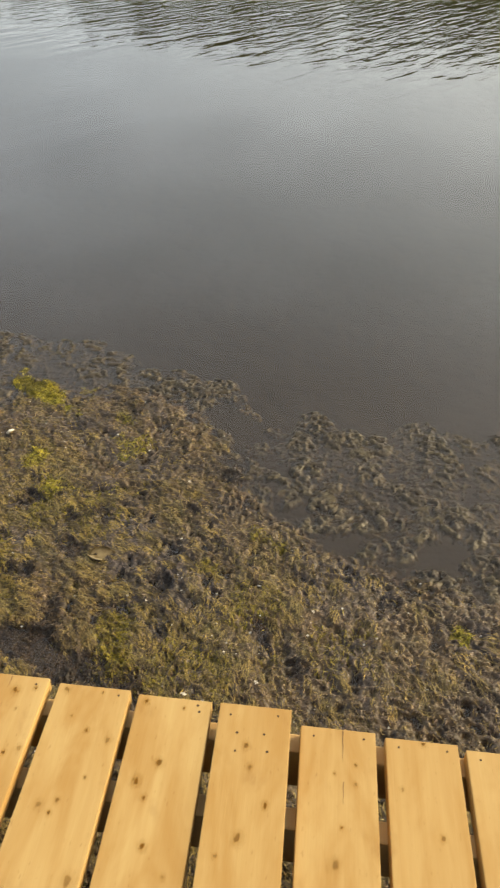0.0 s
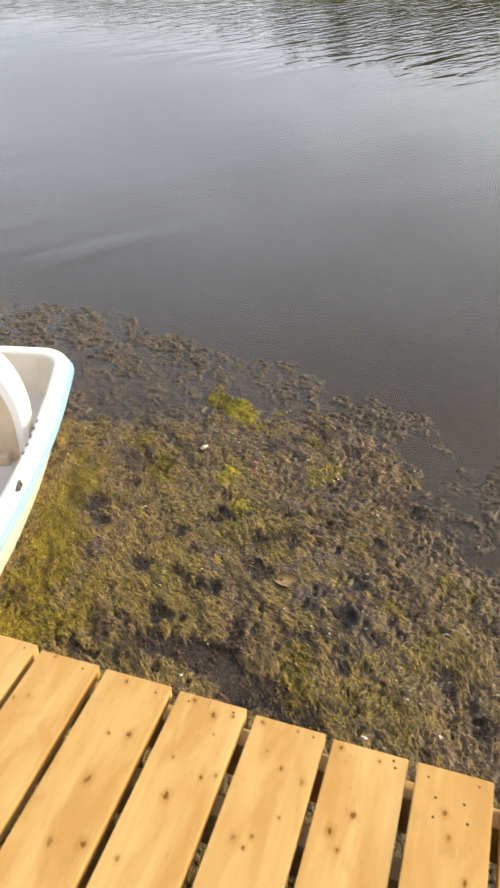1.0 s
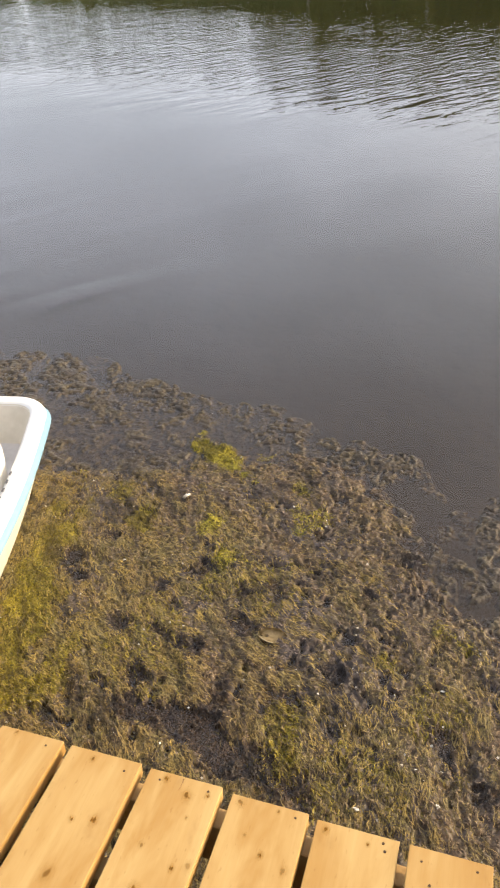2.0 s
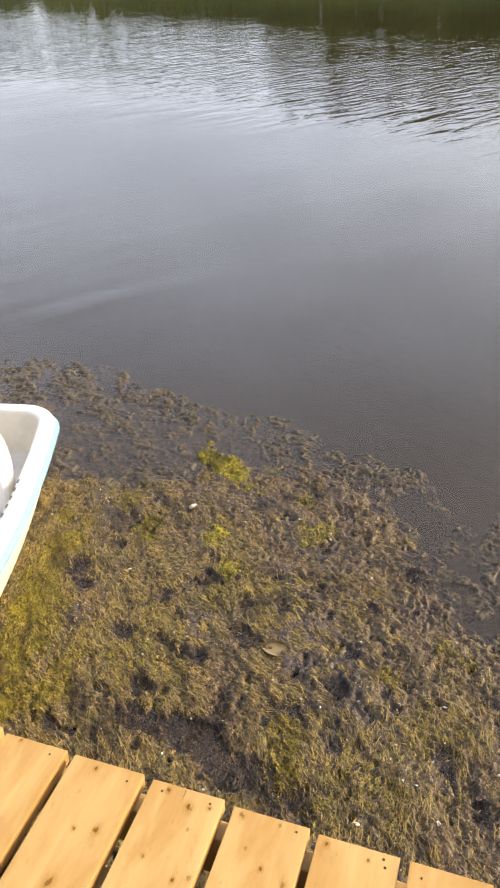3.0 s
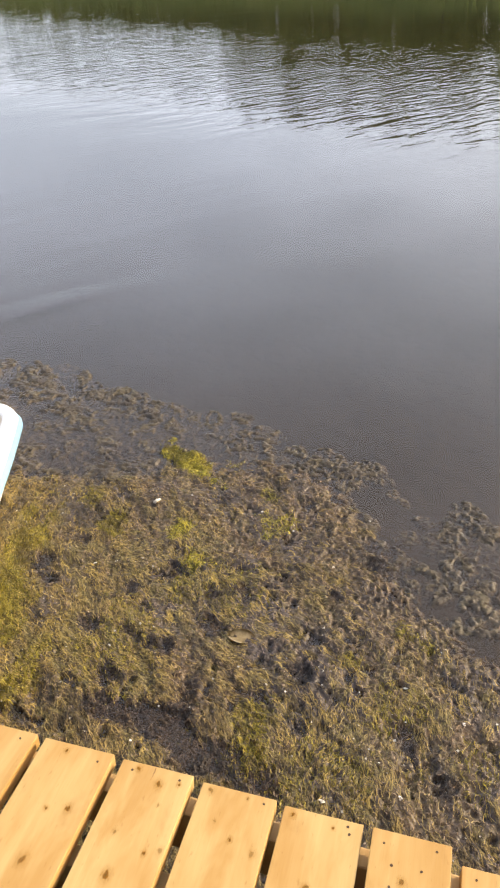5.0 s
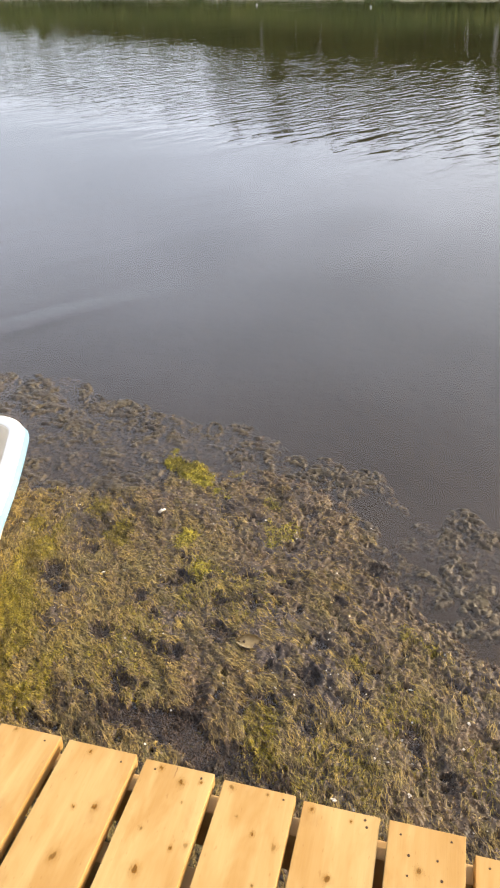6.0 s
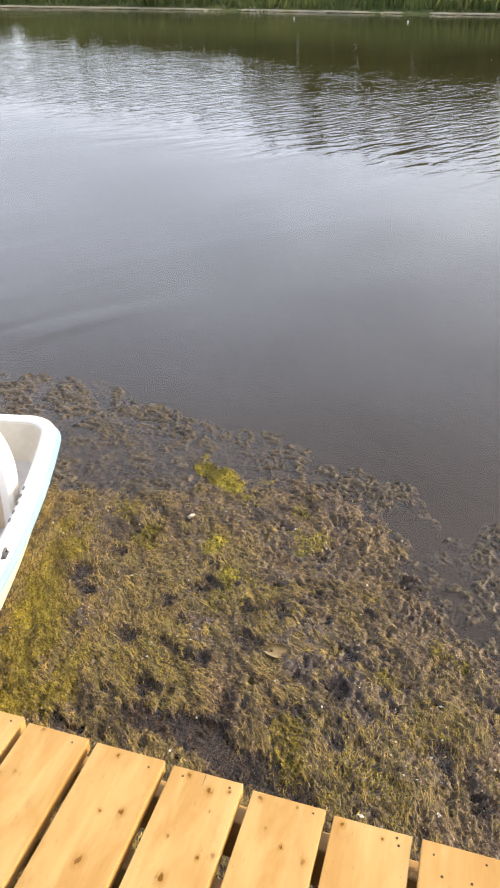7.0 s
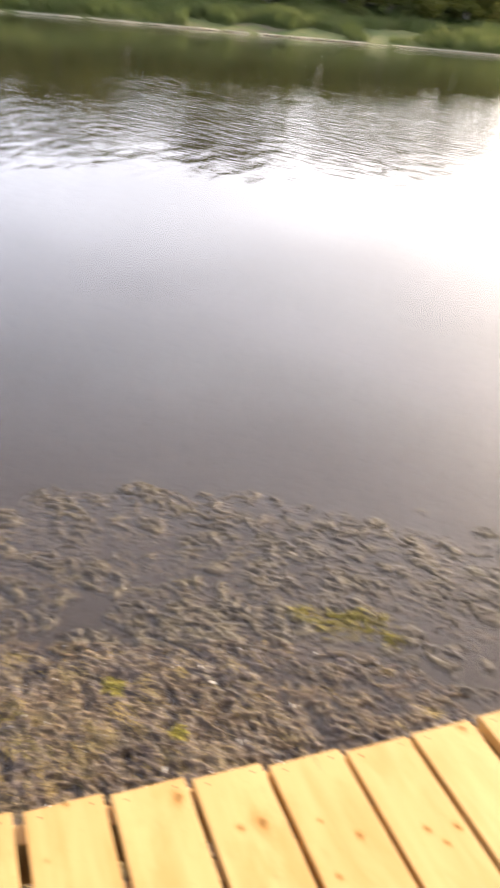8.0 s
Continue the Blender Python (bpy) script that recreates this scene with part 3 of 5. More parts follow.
def plant_bank():
    rng = np.random.default_rng(21)
    kinds = [make_tree(31, 7.0, 2.2, BARK), make_tree(32, 6.2, 2.4, BARK), make_tree(33, 7.8, 2.0, PALE_BARK), make_tree(34, 5.6, 2.3, BARK)]
    labels = ["slender dark-barked leafy tree on the far bank", "broad low leafy tree on the far bank", "tall pale-barked birch on the far bank", "young leafy tree on the far bank"]
    used = set()
    spots = []
    for row_y, low_s, high_s, first in ((42.2, 0.52, 0.92, -26.0), (46.6, 0.58, 0.92, -25.2)):
        for i in range(42):
            x = first + i * 1.55 + rng.uniform(-0.5, 0.5)
            if x > -27 and min(abs(x - gap * row_y / 43) for gap in (-0.8, 10.9, 21.4)) > 1.5:
                spots.append((x, row_y + rng.uniform(-1.2, 1.6), rng.uniform(low_s, high_s) * float(np.interp(x, [-26, -21, -16, -12, -7, -2], [0.36, 0.44, 0.62, 0.85, 1.00, 1.12]))))
    for i in range(44):
        x = -13.0 + i * 1.2 + rng.uniform(-0.4, 0.4)
        if abs(x + 0.9) > 1.2:
            spots.append((x, rng.uniform(49.3, 51.0), rng.uniform(0.60, 0.92) * float(np.interp(x, [-13, -9, -4], [0.72, 0.9, 1.08]))))
    for i in range(20):
        spots.append((-10 + i * 3.6 + rng.uniform(-1, 1), rng.uniform(52, 58), rng.uniform(0.42, 0.6)))
    for x, y, s in spots:
        k = int(rng.integers(0, 4))
        m = Matrix.LocRotScale((x, y + float(shore_shift(x)), bank_height(y)), Euler((0, 0, rng.uniform(0, math.tau))), (s, s, s))
        if k in used:
            ob = copy_thing(kinds[k], m @ Matrix.Scale(1 / kinds[k].scale.x, 4))
        else:
            ob = kinds[k]
            ob.matrix_basis = m
            used.add(k)
            tagged(ob, labels[k], "tree", "trees on the far bank")
    # two pale trunks that stand clear of the rest, close to the water
    birch = make_tree(35, 6.4, 1.2, PALE_BARK, 1500, 0.42)
    birch.matrix_basis = pose(-11.4, 39.6 + float(shore_shift(-11.4)), bank_height(39.6), 0, 0, 40) @ Matrix.Scale(0.5, 4)
    tagged(birch, "pale-trunked birch standing near the far water's edge", "tree", "trees on the far bank")
    copy_thing(birch, pose(-0.3, 39.7 + float(shore_shift(-0.3)), bank_height(39.7), 0, 0, 170) @ Matrix.Scale(1.7, 4))
    low = [make_bush(41, 1.7, 1.2), make_bush(42, 2.6, 1.5)]
    first = [True, True]
    for i in range(126):
        if i < 40:
            x, y, k, s = -33 + i * 1.95 + rng.uniform(-0.8, 0.8), rng.uniform(38.6, 42.5), i % 2, rng.uniform(0.35, 0.65) * (0.6 if i < 9 else 1.0)
        elif i >= 84:
            x, y, k, s = -49 + (i - 84) * 1.0 + rng.uniform(-0.4, 0.4), rng.uniform(41.5, 44.5), 1, rng.uniform(0.5, 0.7) * (1.0 if i < 112 else 1.4)
        else:
            x, y, k, s = -15 + (i - 40) * 1.35 + rng.uniform(-0.5, 0.5), rng.uniform(43.5, 47.0), 1, rng.uniform(1.0, 1.5)
        if 11 < x < 21:
            y += 2
        m = Matrix.LocRotScale((x, y + float(shore_shift(x)), bank_height(y)), Euler((0, 0, rng.uniform(0, math.tau))), (s, s, s))
        if first[k]:
            low[k].matrix_basis = m
            first[k] = False
            tagged(low[k], "green leafy bush among the bank grass", "bush", "bushes on the far bank")
        else:
            copy_thing(low[k], m @ Matrix.Scale(1 / low[k].scale.x, 4))


build_bank_grass()
build_reed_litter()
build_sand_patch()
plant_bank()


def build_float(x, y):
    """A small white mooring float."""
    bm = bmesh.new()
    bmesh.ops.create_uvsphere(bm, u_segments=16, v_segments=10, radius=0.036)
    for v in bm.verts:
        v.co.z *= 0.8
    ob = part("float", bm, BUOY_WHITE, None, smooth=True)
    ob.location = (x, y, WATER_Z + 0.03)
    eye = bmesh.new()
    tube(eye, [Vector((0, 0, 0.03)), Vector((0, 0, 0.06))], [0.014, 0.012], 8)
    part("eye", eye, BLACK_RUBBER, ob)
    return tagged(ob, "small white mooring float lying on the water", "float", "mooring floats")


build_float(-9.43, 32.77)
build_float(-4.97, 32.8)


def build_stakes():
    """Short weathered stakes standing in the shallows under the far bank."""
    first = None
    for i, (x, tall, lean) in enumerate(((-15.6, 0.16, 4), (-15.2, 0.12, -6), (-12.7, 0.22, 3), (-12.5, 0.26, -2), (-12.28, 0.18, 5), (-11.75, 0.15, -4), (-11.5, 0.20, 2))):
        m = pose(x, 35.95 + float(shore_shift(x)), WATER_Z, lean, lean * 0.6, 40 * i) @ Matrix.Diagonal((1, 1, tall / 0.2, 1))
        if first:
            copy_thing(first, m)
            continue
        bm = bmesh.new()
        tube(bm, [Vector((0, 0, -0.4)), Vector((0.004, 0, 0.1)), Vector((0, 0.003, 0.185)), Vector((0, 0.003, 0.2))], [0.028, 0.026, 0.023, 0.012], 7)
        first = part("stake", bm, PALE_BARK, None, smooth=True)
        first.matrix_basis = m
        tagged(first, "short pale weathered stake standing in the shallows", "stake", "stakes by the far bank")


build_stakes()


# ================= floating weed =================
DENSE = [(-2.6, 1.28), (-1.82, 1.38), (-1.47, 1.42), (-1.28, 1.52), (-1.17, 1.70), (-0.85, 1.74), (-0.60, 1.69), (-0.45, 1.56), (-0.33, 1.37), (-0.25, 1.25), (-0.15, 1.08), (-0.04, 1.00), (0.06, 0.91), (0.27, 0.86), (0.45, 0.81), (0.62, 0.76), (0.95, 0.72), (1.25, 0.58), (1.48, 0.40), (1.5, 0.05), (1.4, -0.5), (-2.6, -0.5)]
SPARSE = [(-3.0, 1.9), (-2.7, 2.15), (-2.2, 2.28), (-1.9, 2.2), (-1.45, 2.08), (-1.12, 2.09), (-0.85, 1.9), (-0.42, 1.83), (-0.40, 1.5), (-0.9, 1.2), (-2.8, 1.2)]
ISLAND = [(-0.10, 1.62), (0.06, 1.66), (0.26, 1.60), (0.46, 1.68), (0.85, 1.66), (1.16, 1.53), (1.5, 1.30), (1.85, 1.10), (2.1, 0.9), (1.9, 0.55), (1.45, 0.60), (1.2, 0.10), (0.75, 0.45), (0.55, 0.85), (0.42, 1.06), (0.28, 0.93), (0.08, 1.04), (-0.04, 1.25)]

RAGGED = [(0.40, 0.70), (0.50, 0.86), (0.68, 0.84), (0.80, 0.98), (1.10, 1.05), (1.45, 0.98), (1.78, 0.80), (1.68, 0.48), (1.58, 0.22), (1.20, 0.15), (0.70, 0.40)]


ADRIFT = [(-0.28, 1.29), (-0.195, 1.245), (-0.02, 1.01), (-0.085, 1.21), (-0.113, 1.14), (-0.37, 1.73), (-0.28, 1.635), (-0.46, 1.75), (-0.18, 1.54), (-0.12, 1.44), (-0.225, 1.41), (-0.06, 1.54), (-0.05, 1.335), (-0.02, 1.275)]

CLUMPS = [(0.06, 1.03), (-0.06, 1.28), (0.04, 1.21), (0.02, 1.13), (-0.05, 1.54), (0.04, 1.49), (-0.07, 1.45), (0.10, 1.50), (0.21, 1.54), (0.15, 1.33), (0.20, 1.26), (0.25, 1.21), (0.21, 1.11), (0.27, 1.08), (0.36, 1.05), (0.32, 0.98), (0.29, 0.92), (0.21, 0.93), (0.37, 1.18), (0.46, 1.15), (0.53, 1.11), (0.57, 1.03), (0.56, 0.92), (0.51, 0.89)]


def under_boat(x, y):
    """Whether the hull of the boat covers a spot of the water."""
    ca, sa = math.cos(radians(16.3)), math.sin(radians(16.3))
    u, v = (x + 1.387) * ca + (y - 0.09) * sa, -(x + 1.387) * sa + (y - 0.09) * ca
    return (u < -0.12 + 0.055 * np.sin(np.pi * np.clip(v / 1.41, 0, 1))) & (v > 0.05) & (v < 1.33) & (u > -1.85)


def build_rosettes():
    """Loose clumps of weed adrift round the mat, as a raster of their thickness every centimetre."""
    rng = np.random.default_rng(44)
    gx, gy = np.meshgrid(np.arange(-3.0, 2.4, 0.01), np.arange(-0.4, 2.5, 0.01))
    field = np.zeros(gx.shape)
    done = 0
    while done < 900:
        x, y, r = rng.uniform(-2.9, 2.2), rng.uniform(0.5, 2.35), rng.uniform(0.018, 0.055)
        if done < len(ADRIFT):
            (x, y), r = ADRIFT[done], rng.uniform(0.028, 0.045)
        at = np.array([x]), np.array([y])
        island, sparse = float(inside_distance(*at, ISLAND)[0]), float(inside_distance(*at, SPARSE)[0])
        if done >= 640:
            r *= 0.8
            if sparse < 0.02:
                continue
        elif done >= 400:
            r *= 0.75
            if x < 0.35 or island < 0.03:
                continue
        if done < len(ADRIFT) or island > 0 or sparse > 0 or (rng.uniform() < 0.05 and max(island, sparse) > -0.12):
            d = np.hypot((gx - x) * rng.uniform(0.7, 1.0), (gy - y)) / r
            field = np.maximum(field, rng.uniform(0.42, 0.66) * (ramp(-d, -1.6, -0.9) - 0.26 * ramp(-d, -0.7, 0.0)))
            done += 1
    for x, y in CLUMPS:
        d = np.hypot((gx - x) * rng.uniform(0.7, 1.0), (gy - y)) / rng.uniform(0.030, 0.044)
        field = np.maximum(field, rng.uniform(0.58, 0.70) * (ramp(-d, -1.6, -0.9) - 0.26 * ramp(-d, -0.7, 0.0)))
    # small clumps break away from the ragged end of the mat
    rng = np.random.default_rng(45)
    done = 0
    while done < 210:
        x, y, r = rng.uniform(0.4, 1.8), rng.uniform(0.15, 1.05), rng.uniform(0.014, 0.036)
        inside = float(inside_distance(np.array([x]), np.array([y]), RAGGED)[0])
        if inside > 0.0 or rng.uniform() < 0.03:
            d = np.hypot((gx - x) * rng.uniform(0.7, 1.0), (gy - y)) / r
            field = np.maximum(field, rng.uniform(0.46, 0.70) * (ramp(-d, -1.6, -0.9) - 0.26 * ramp(-d, -0.7, 0.0)))
            done += 1
    return field


def rosettes(x, y):
    u, v = np.clip((x + 3.0) / 0.01, 0, ROSETTES.shape[1] - 2), np.clip((y + 0.4) / 0.01, 0, ROSETTES.shape[0] - 2)
    i, j = u.astype(int), v.astype(int)
    fu, fv = u - i, v - j
    return (ROSETTES[j, i] * (1 - fu) + ROSETTES[j, i + 1] * fu) * (1 - fv) + (ROSETTES[j + 1, i] * (1 - fu) + ROSETTES[j + 1, i + 1] * fu) * fv


ROSETTES = build_rosettes()


def in_mat(x, y):
    """Whether a spot belongs to the thick mat by the dock."""
    return inside_distance(x, y, DENSE) > 0.02


def weed_cover(x, y):
    """How thick the weed floats, from 0 to about 1."""
    wx = x + 0.12 * (fbm(x * 5, y * 5, 3, 71) - 0.5)
    wy = y + 0.12 * (fbm(x * 5, y * 5, 3, 72) - 0.5)
    d = ramp(inside_distance(wx, wy, DENSE), -0.08, 0.14) * (1.0 - 0.38 * ramp(x + 0.25 * y, 0.55, 1.1))
    s = 0.29 * ramp(inside_distance(wx, wy, SPARSE), -0.05, 0.12)
    i = 0.25 * ramp(inside_distance(wx, wy, ISLAND), -0.05, 0.10)
    # the bright tuft floats high at the rim of the mat
    u, v = (wx + 1.145) * 0.796 - (wy - 1.61) * 0.605, (wx + 1.145) * 0.605 + (wy - 1.61) * 0.796
    tuft = 0.85 * ramp(1.3 - np.hypot(u / 0.20, v / 0.085), 0.0, 0.5)
    return np.maximum(np.maximum(d, tuft), np.maximum(rosettes(wx, wy), np.maximum(s, i)))


PITS = [(-1.34, 1.04), (-1.45, 0.91), (-1.39, 0.82), (-0.99, 0.97), (-1.06, 0.86), (-1.00, 0.68), (-1.15, 0.68), (-0.89, 0.65), (-0.98, 0.50), (-0.82, 0.91), (-0.74, 0.94), (-0.63, 1.25), (-0.81, 1.37), (-0.74, 0.52), (-0.77, 0.76), (-0.43, 1.01), (-0.54, 0.56), (-0.43, 0.49), (-0.10, 0.52), (-0.01, 0.41), (-0.45, 0.67), (-0.31, 1.20)]


def torn(x, y):
    """The long tear in the mat by the dock and a few small ones."""
    wx = x + 0.09 * (fbm(x * 14, y * 14, 3, 73) - 0.5)
    wy = y + 0.09 * (fbm(x * 14, y * 14, 3, 74) - 0.5)
    tear = np.zeros(np.shape(x))
    for cx, cy, a, b, turn in ((-0.84, 0.385, 0.17, 0.042, -0.10), (-0.60, 0.33, 0.16, 0.045, -0.15), (-0.73, 0.46, 0.035, 0.10, 0.25), (-1.00, 0.50, 0.016, 0.05, 0.2)) + tuple((cx, cy, 0.034, 0.026, -0.7) for cx, cy in PITS):
        u, v = (wx - cx) * math.cos(turn) + (wy - cy) * math.sin(turn), -(wx - cx) * math.sin(turn) + (wy - cy) * math.cos(turn)
        tear = np.maximum(tear, ramp(1.35 - np.hypot(u / a, v / b), 0.0, 0.7))
    return tear


def bare_spots(x, y):
    """Where the mat is torn and dark water or dark old weed shows: one long tear by the dock and many small pits."""
    tear = torn(x, y)
    pits = ramp(fbm(x * 26, y * 20 + 5, 2, 82), 0.66, 0.76) * ramp(fbm(x * 4, y * 4, 2, 83), 0.40, 0.52)
    return np.maximum(tear * (0.25 + 0.9 * fbm(x * 45, y * 45, 2, 84)), pits)


def drift_angle(x, y):
    """Which way the weed is combed: steeply along the boat and by the dock, aslant between."""
    a = -0.70 - 0.55 * ramp(-x, 1.15, 1.5) - 0.55 * ramp(-y, -0.70, -0.35) * ramp(x, -0.95, -0.6)
    return a + 2.4 * (fbm(x * 1.5, y * 1.5, 3, 61) - 0.5)


def weed_height(x, y):
    """Height of the weed over the water; below zero it is under water."""
    cover = weed_cover(x, y)
    lump = fbm(x * 13, y * 13, 3, 51)
    curl = fbm(x * 30 + 1.5 * lump, y * 30, 3, 52)
    ridge = 1 - np.minimum(1, np.abs(2 * curl - 1) * 3.0)
    knob = fbm(x * 62, y * 62, 2, 54)
    combed = ramp(-x - 0.75 * y, -0.9, 0.6)
    u, v = x * 0.69 - y * 0.72, x * 0.72 + y * 0.69
    lock = fbm(u * 5 + 2 * lump, v * 15 + 1.5 * lump, 3, 57)
    h = (lock - 0.5) * (0.012 + 0.020 * combed) + (cover - 0.54) * 0.032 + (lump - 0.5) * (0.027 - 0.013 * combed) * (0.55 + 0.45 * ramp(cover, 0.45, 0.7)) + (ridge - 0.5) * (0.014 - 0.008 * combed) + (knob - 0.5) * 0.015
    h = np.where(under_boat(x, y), -0.2, h - 0.03 * ramp(cover, 0.30, 0.0) - 0.014 * bare_spots(x, y) - 0.006 * torn(x, y))
    top = 0.008 + 0.014 * ramp(cover, 0.55, 0.80)
    return np.where(h > 0, np.tanh(h / top) * top, h)


def build_weed_mat():
    """The body of the weed: a thick floating mat, and thinner drowned weed round it."""
    step = 0.0042
    xs, ys = np.arange(-2.9, 2.2, step), np.arange(-0.32, 2.35, step)
    gx, gy = np.meshgrid(xs, ys)
    gx = gx + step * 0.5 * (lattice(np.round(gx / step), np.round(gy / step), 9) - 0.5)
    gz = weed_height(gx, gy)
    thick = in_mat(gx + 0.05 * (fbm(gx * 9, gy * 9, 2, 33) - 0.5), gy).ravel()
    n, m = gx.shape
    idx = np.arange(n * m).reshape(n, m)
    quads = np.stack([idx[:-1, :-1], idx[:-1, 1:], idx[1:, 1:], idx[1:, :-1]], -1).reshape(-1, 4)
    top = np.maximum.reduce([gz.ravel()[quads[:, k]] for k in range(4)])
    points = np.stack([gx, gy, gz], -1).reshape(-1, 3)
    for name, material, label, chosen in (
        ("weed_mat", MAT_WEED, "brown mat of wet pond weed floating beside the dock", thick[quads[:, 0]]),
        ("drowned_weed", DROWNED_WEED, "thin dull drowned weed just breaking the water", ~thick[quads[:, 0]]),
    ):
        q = quads[(top > -0.011) & chosen]
        seen, inverse = np.unique(q.ravel(), return_inverse=True)
        ob = mesh_from(name, points[seen], inverse.reshape(-1, 4), material, True)
        ob.location.z = WATER_Z + 0.001
        tagged(ob, label, "pond weed", kind="stuff")


def strands(name, rng, x, y, length, width, curl, material, label, rise=0.006, stray=0.7):
    """Fine weed threads lying on the mat, each a bent ribbon of three links."""
    flow = drift_angle(x, y) + rng.normal(0, stray, len(x)) + math.pi * rng.integers(0, 2, len(x))
    bend = rng.normal(0, curl, len(x))
    h = np.maximum(weed_height(x, y), 0.0)
    pts, px, py = [], x.copy(), y.copy()
    for j in range(4):
        pts.append((px.copy(), py.copy()))
        a = flow + bend * (j - 1)
        px, py = px + np.cos(a) * length / 3, py + np.sin(a) * length / 3
    v = []
    lift = rng.uniform(0.3, 1.4, len(x)) * rise
    for j, (qx, qy) in enumerate(pts):
        a = flow + bend * (j - 1)
        w = width * (0.8, 1.0, 1.0, 0.7)[j]
        ox, oy = -np.sin(a) * w / 2, np.cos(a) * w / 2
        z = np.maximum(weed_height(qx, qy), -0.004) + lift * (0.1, 1.0, 1.0, 0.2)[j] + 0.001
        tilt = rng.normal(0, 0.3, len(x)) * w
        v.append(np.stack([qx - ox, qy - oy, z - tilt], -1))
        v.append(np.stack([qx + ox, qy + oy, z + tilt], -1))
    v = np.stack(v, 1)
    base = np.arange(len(x))[:, None] * 8
    f = np.concatenate([base + np.array([[2 * j, 2 * j + 2, 2 * j + 3, 2 * j + 1]]) for j in range(3)], 1).reshape(-1, 4)
    ob = mesh_from(name, v.reshape(-1, 3), f, material, True)
    ob.location.z = WATER_Z
    return tagged(ob, label, "pond weed", kind="stuff")


def long_locks(rng, x, y, length, turn, links=5):
    """Long threads that follow the drift in locks."""
    keep = (weed_height(x, y) > -0.004) & in_mat(x, y) & (torn(x, y) < 0.2) & (torn(x + 0.03, y - 0.03) < 0.35)
    x, y, length, turn = x[keep], y[keep], length[keep], turn[keep]
    n = len(x)
    turn = turn + rng.normal(0, 0.13, n)
    width, lift, wave = rng.uniform(0.0010, 0.0021, n), rng.uniform(0.001, 0.0042, n), rng.uniform(0, math.tau, n)
    rows = []
    for j in range(links + 1):
        a = drift_angle(x, y) + turn + 0.35 * np.sin(wave + 1.3 * j)
        w = width * (0.5 if j in (0, links) else 1.0)
        ox, oy = -np.sin(a) * w / 2, np.cos(a) * w / 2
        z = np.maximum(weed_height(x, y), -0.003) + lift * math.sin(math.pi * (j + 0.4) / (links + 0.8)) + 0.001
        rows += [np.stack([x - ox, y - oy, z], -1), np.stack([x + ox, y + oy, z + rng.normal(0, 0.25, n) * w], -1)]
        x, y = x + np.cos(a) * length / links, y + np.sin(a) * length / links
    base = np.arange(n)[:, None] * (2 * links + 2)
    f = np.concatenate([base + np.array([[2 * j, 2 * j + 2, 2 * j + 3, 2 * j + 1]]) for j in range(links)], 1).reshape(-1, 4)
    ob = mesh_from("long_weed", np.stack(rows, 1).reshape(-1, 3), f, OLIVE_WEED, True)
    ob.location.z = WATER_Z
    tagged(ob, "long tawny locks of pond weed combed by the drift", "pond weed", kind="stuff")


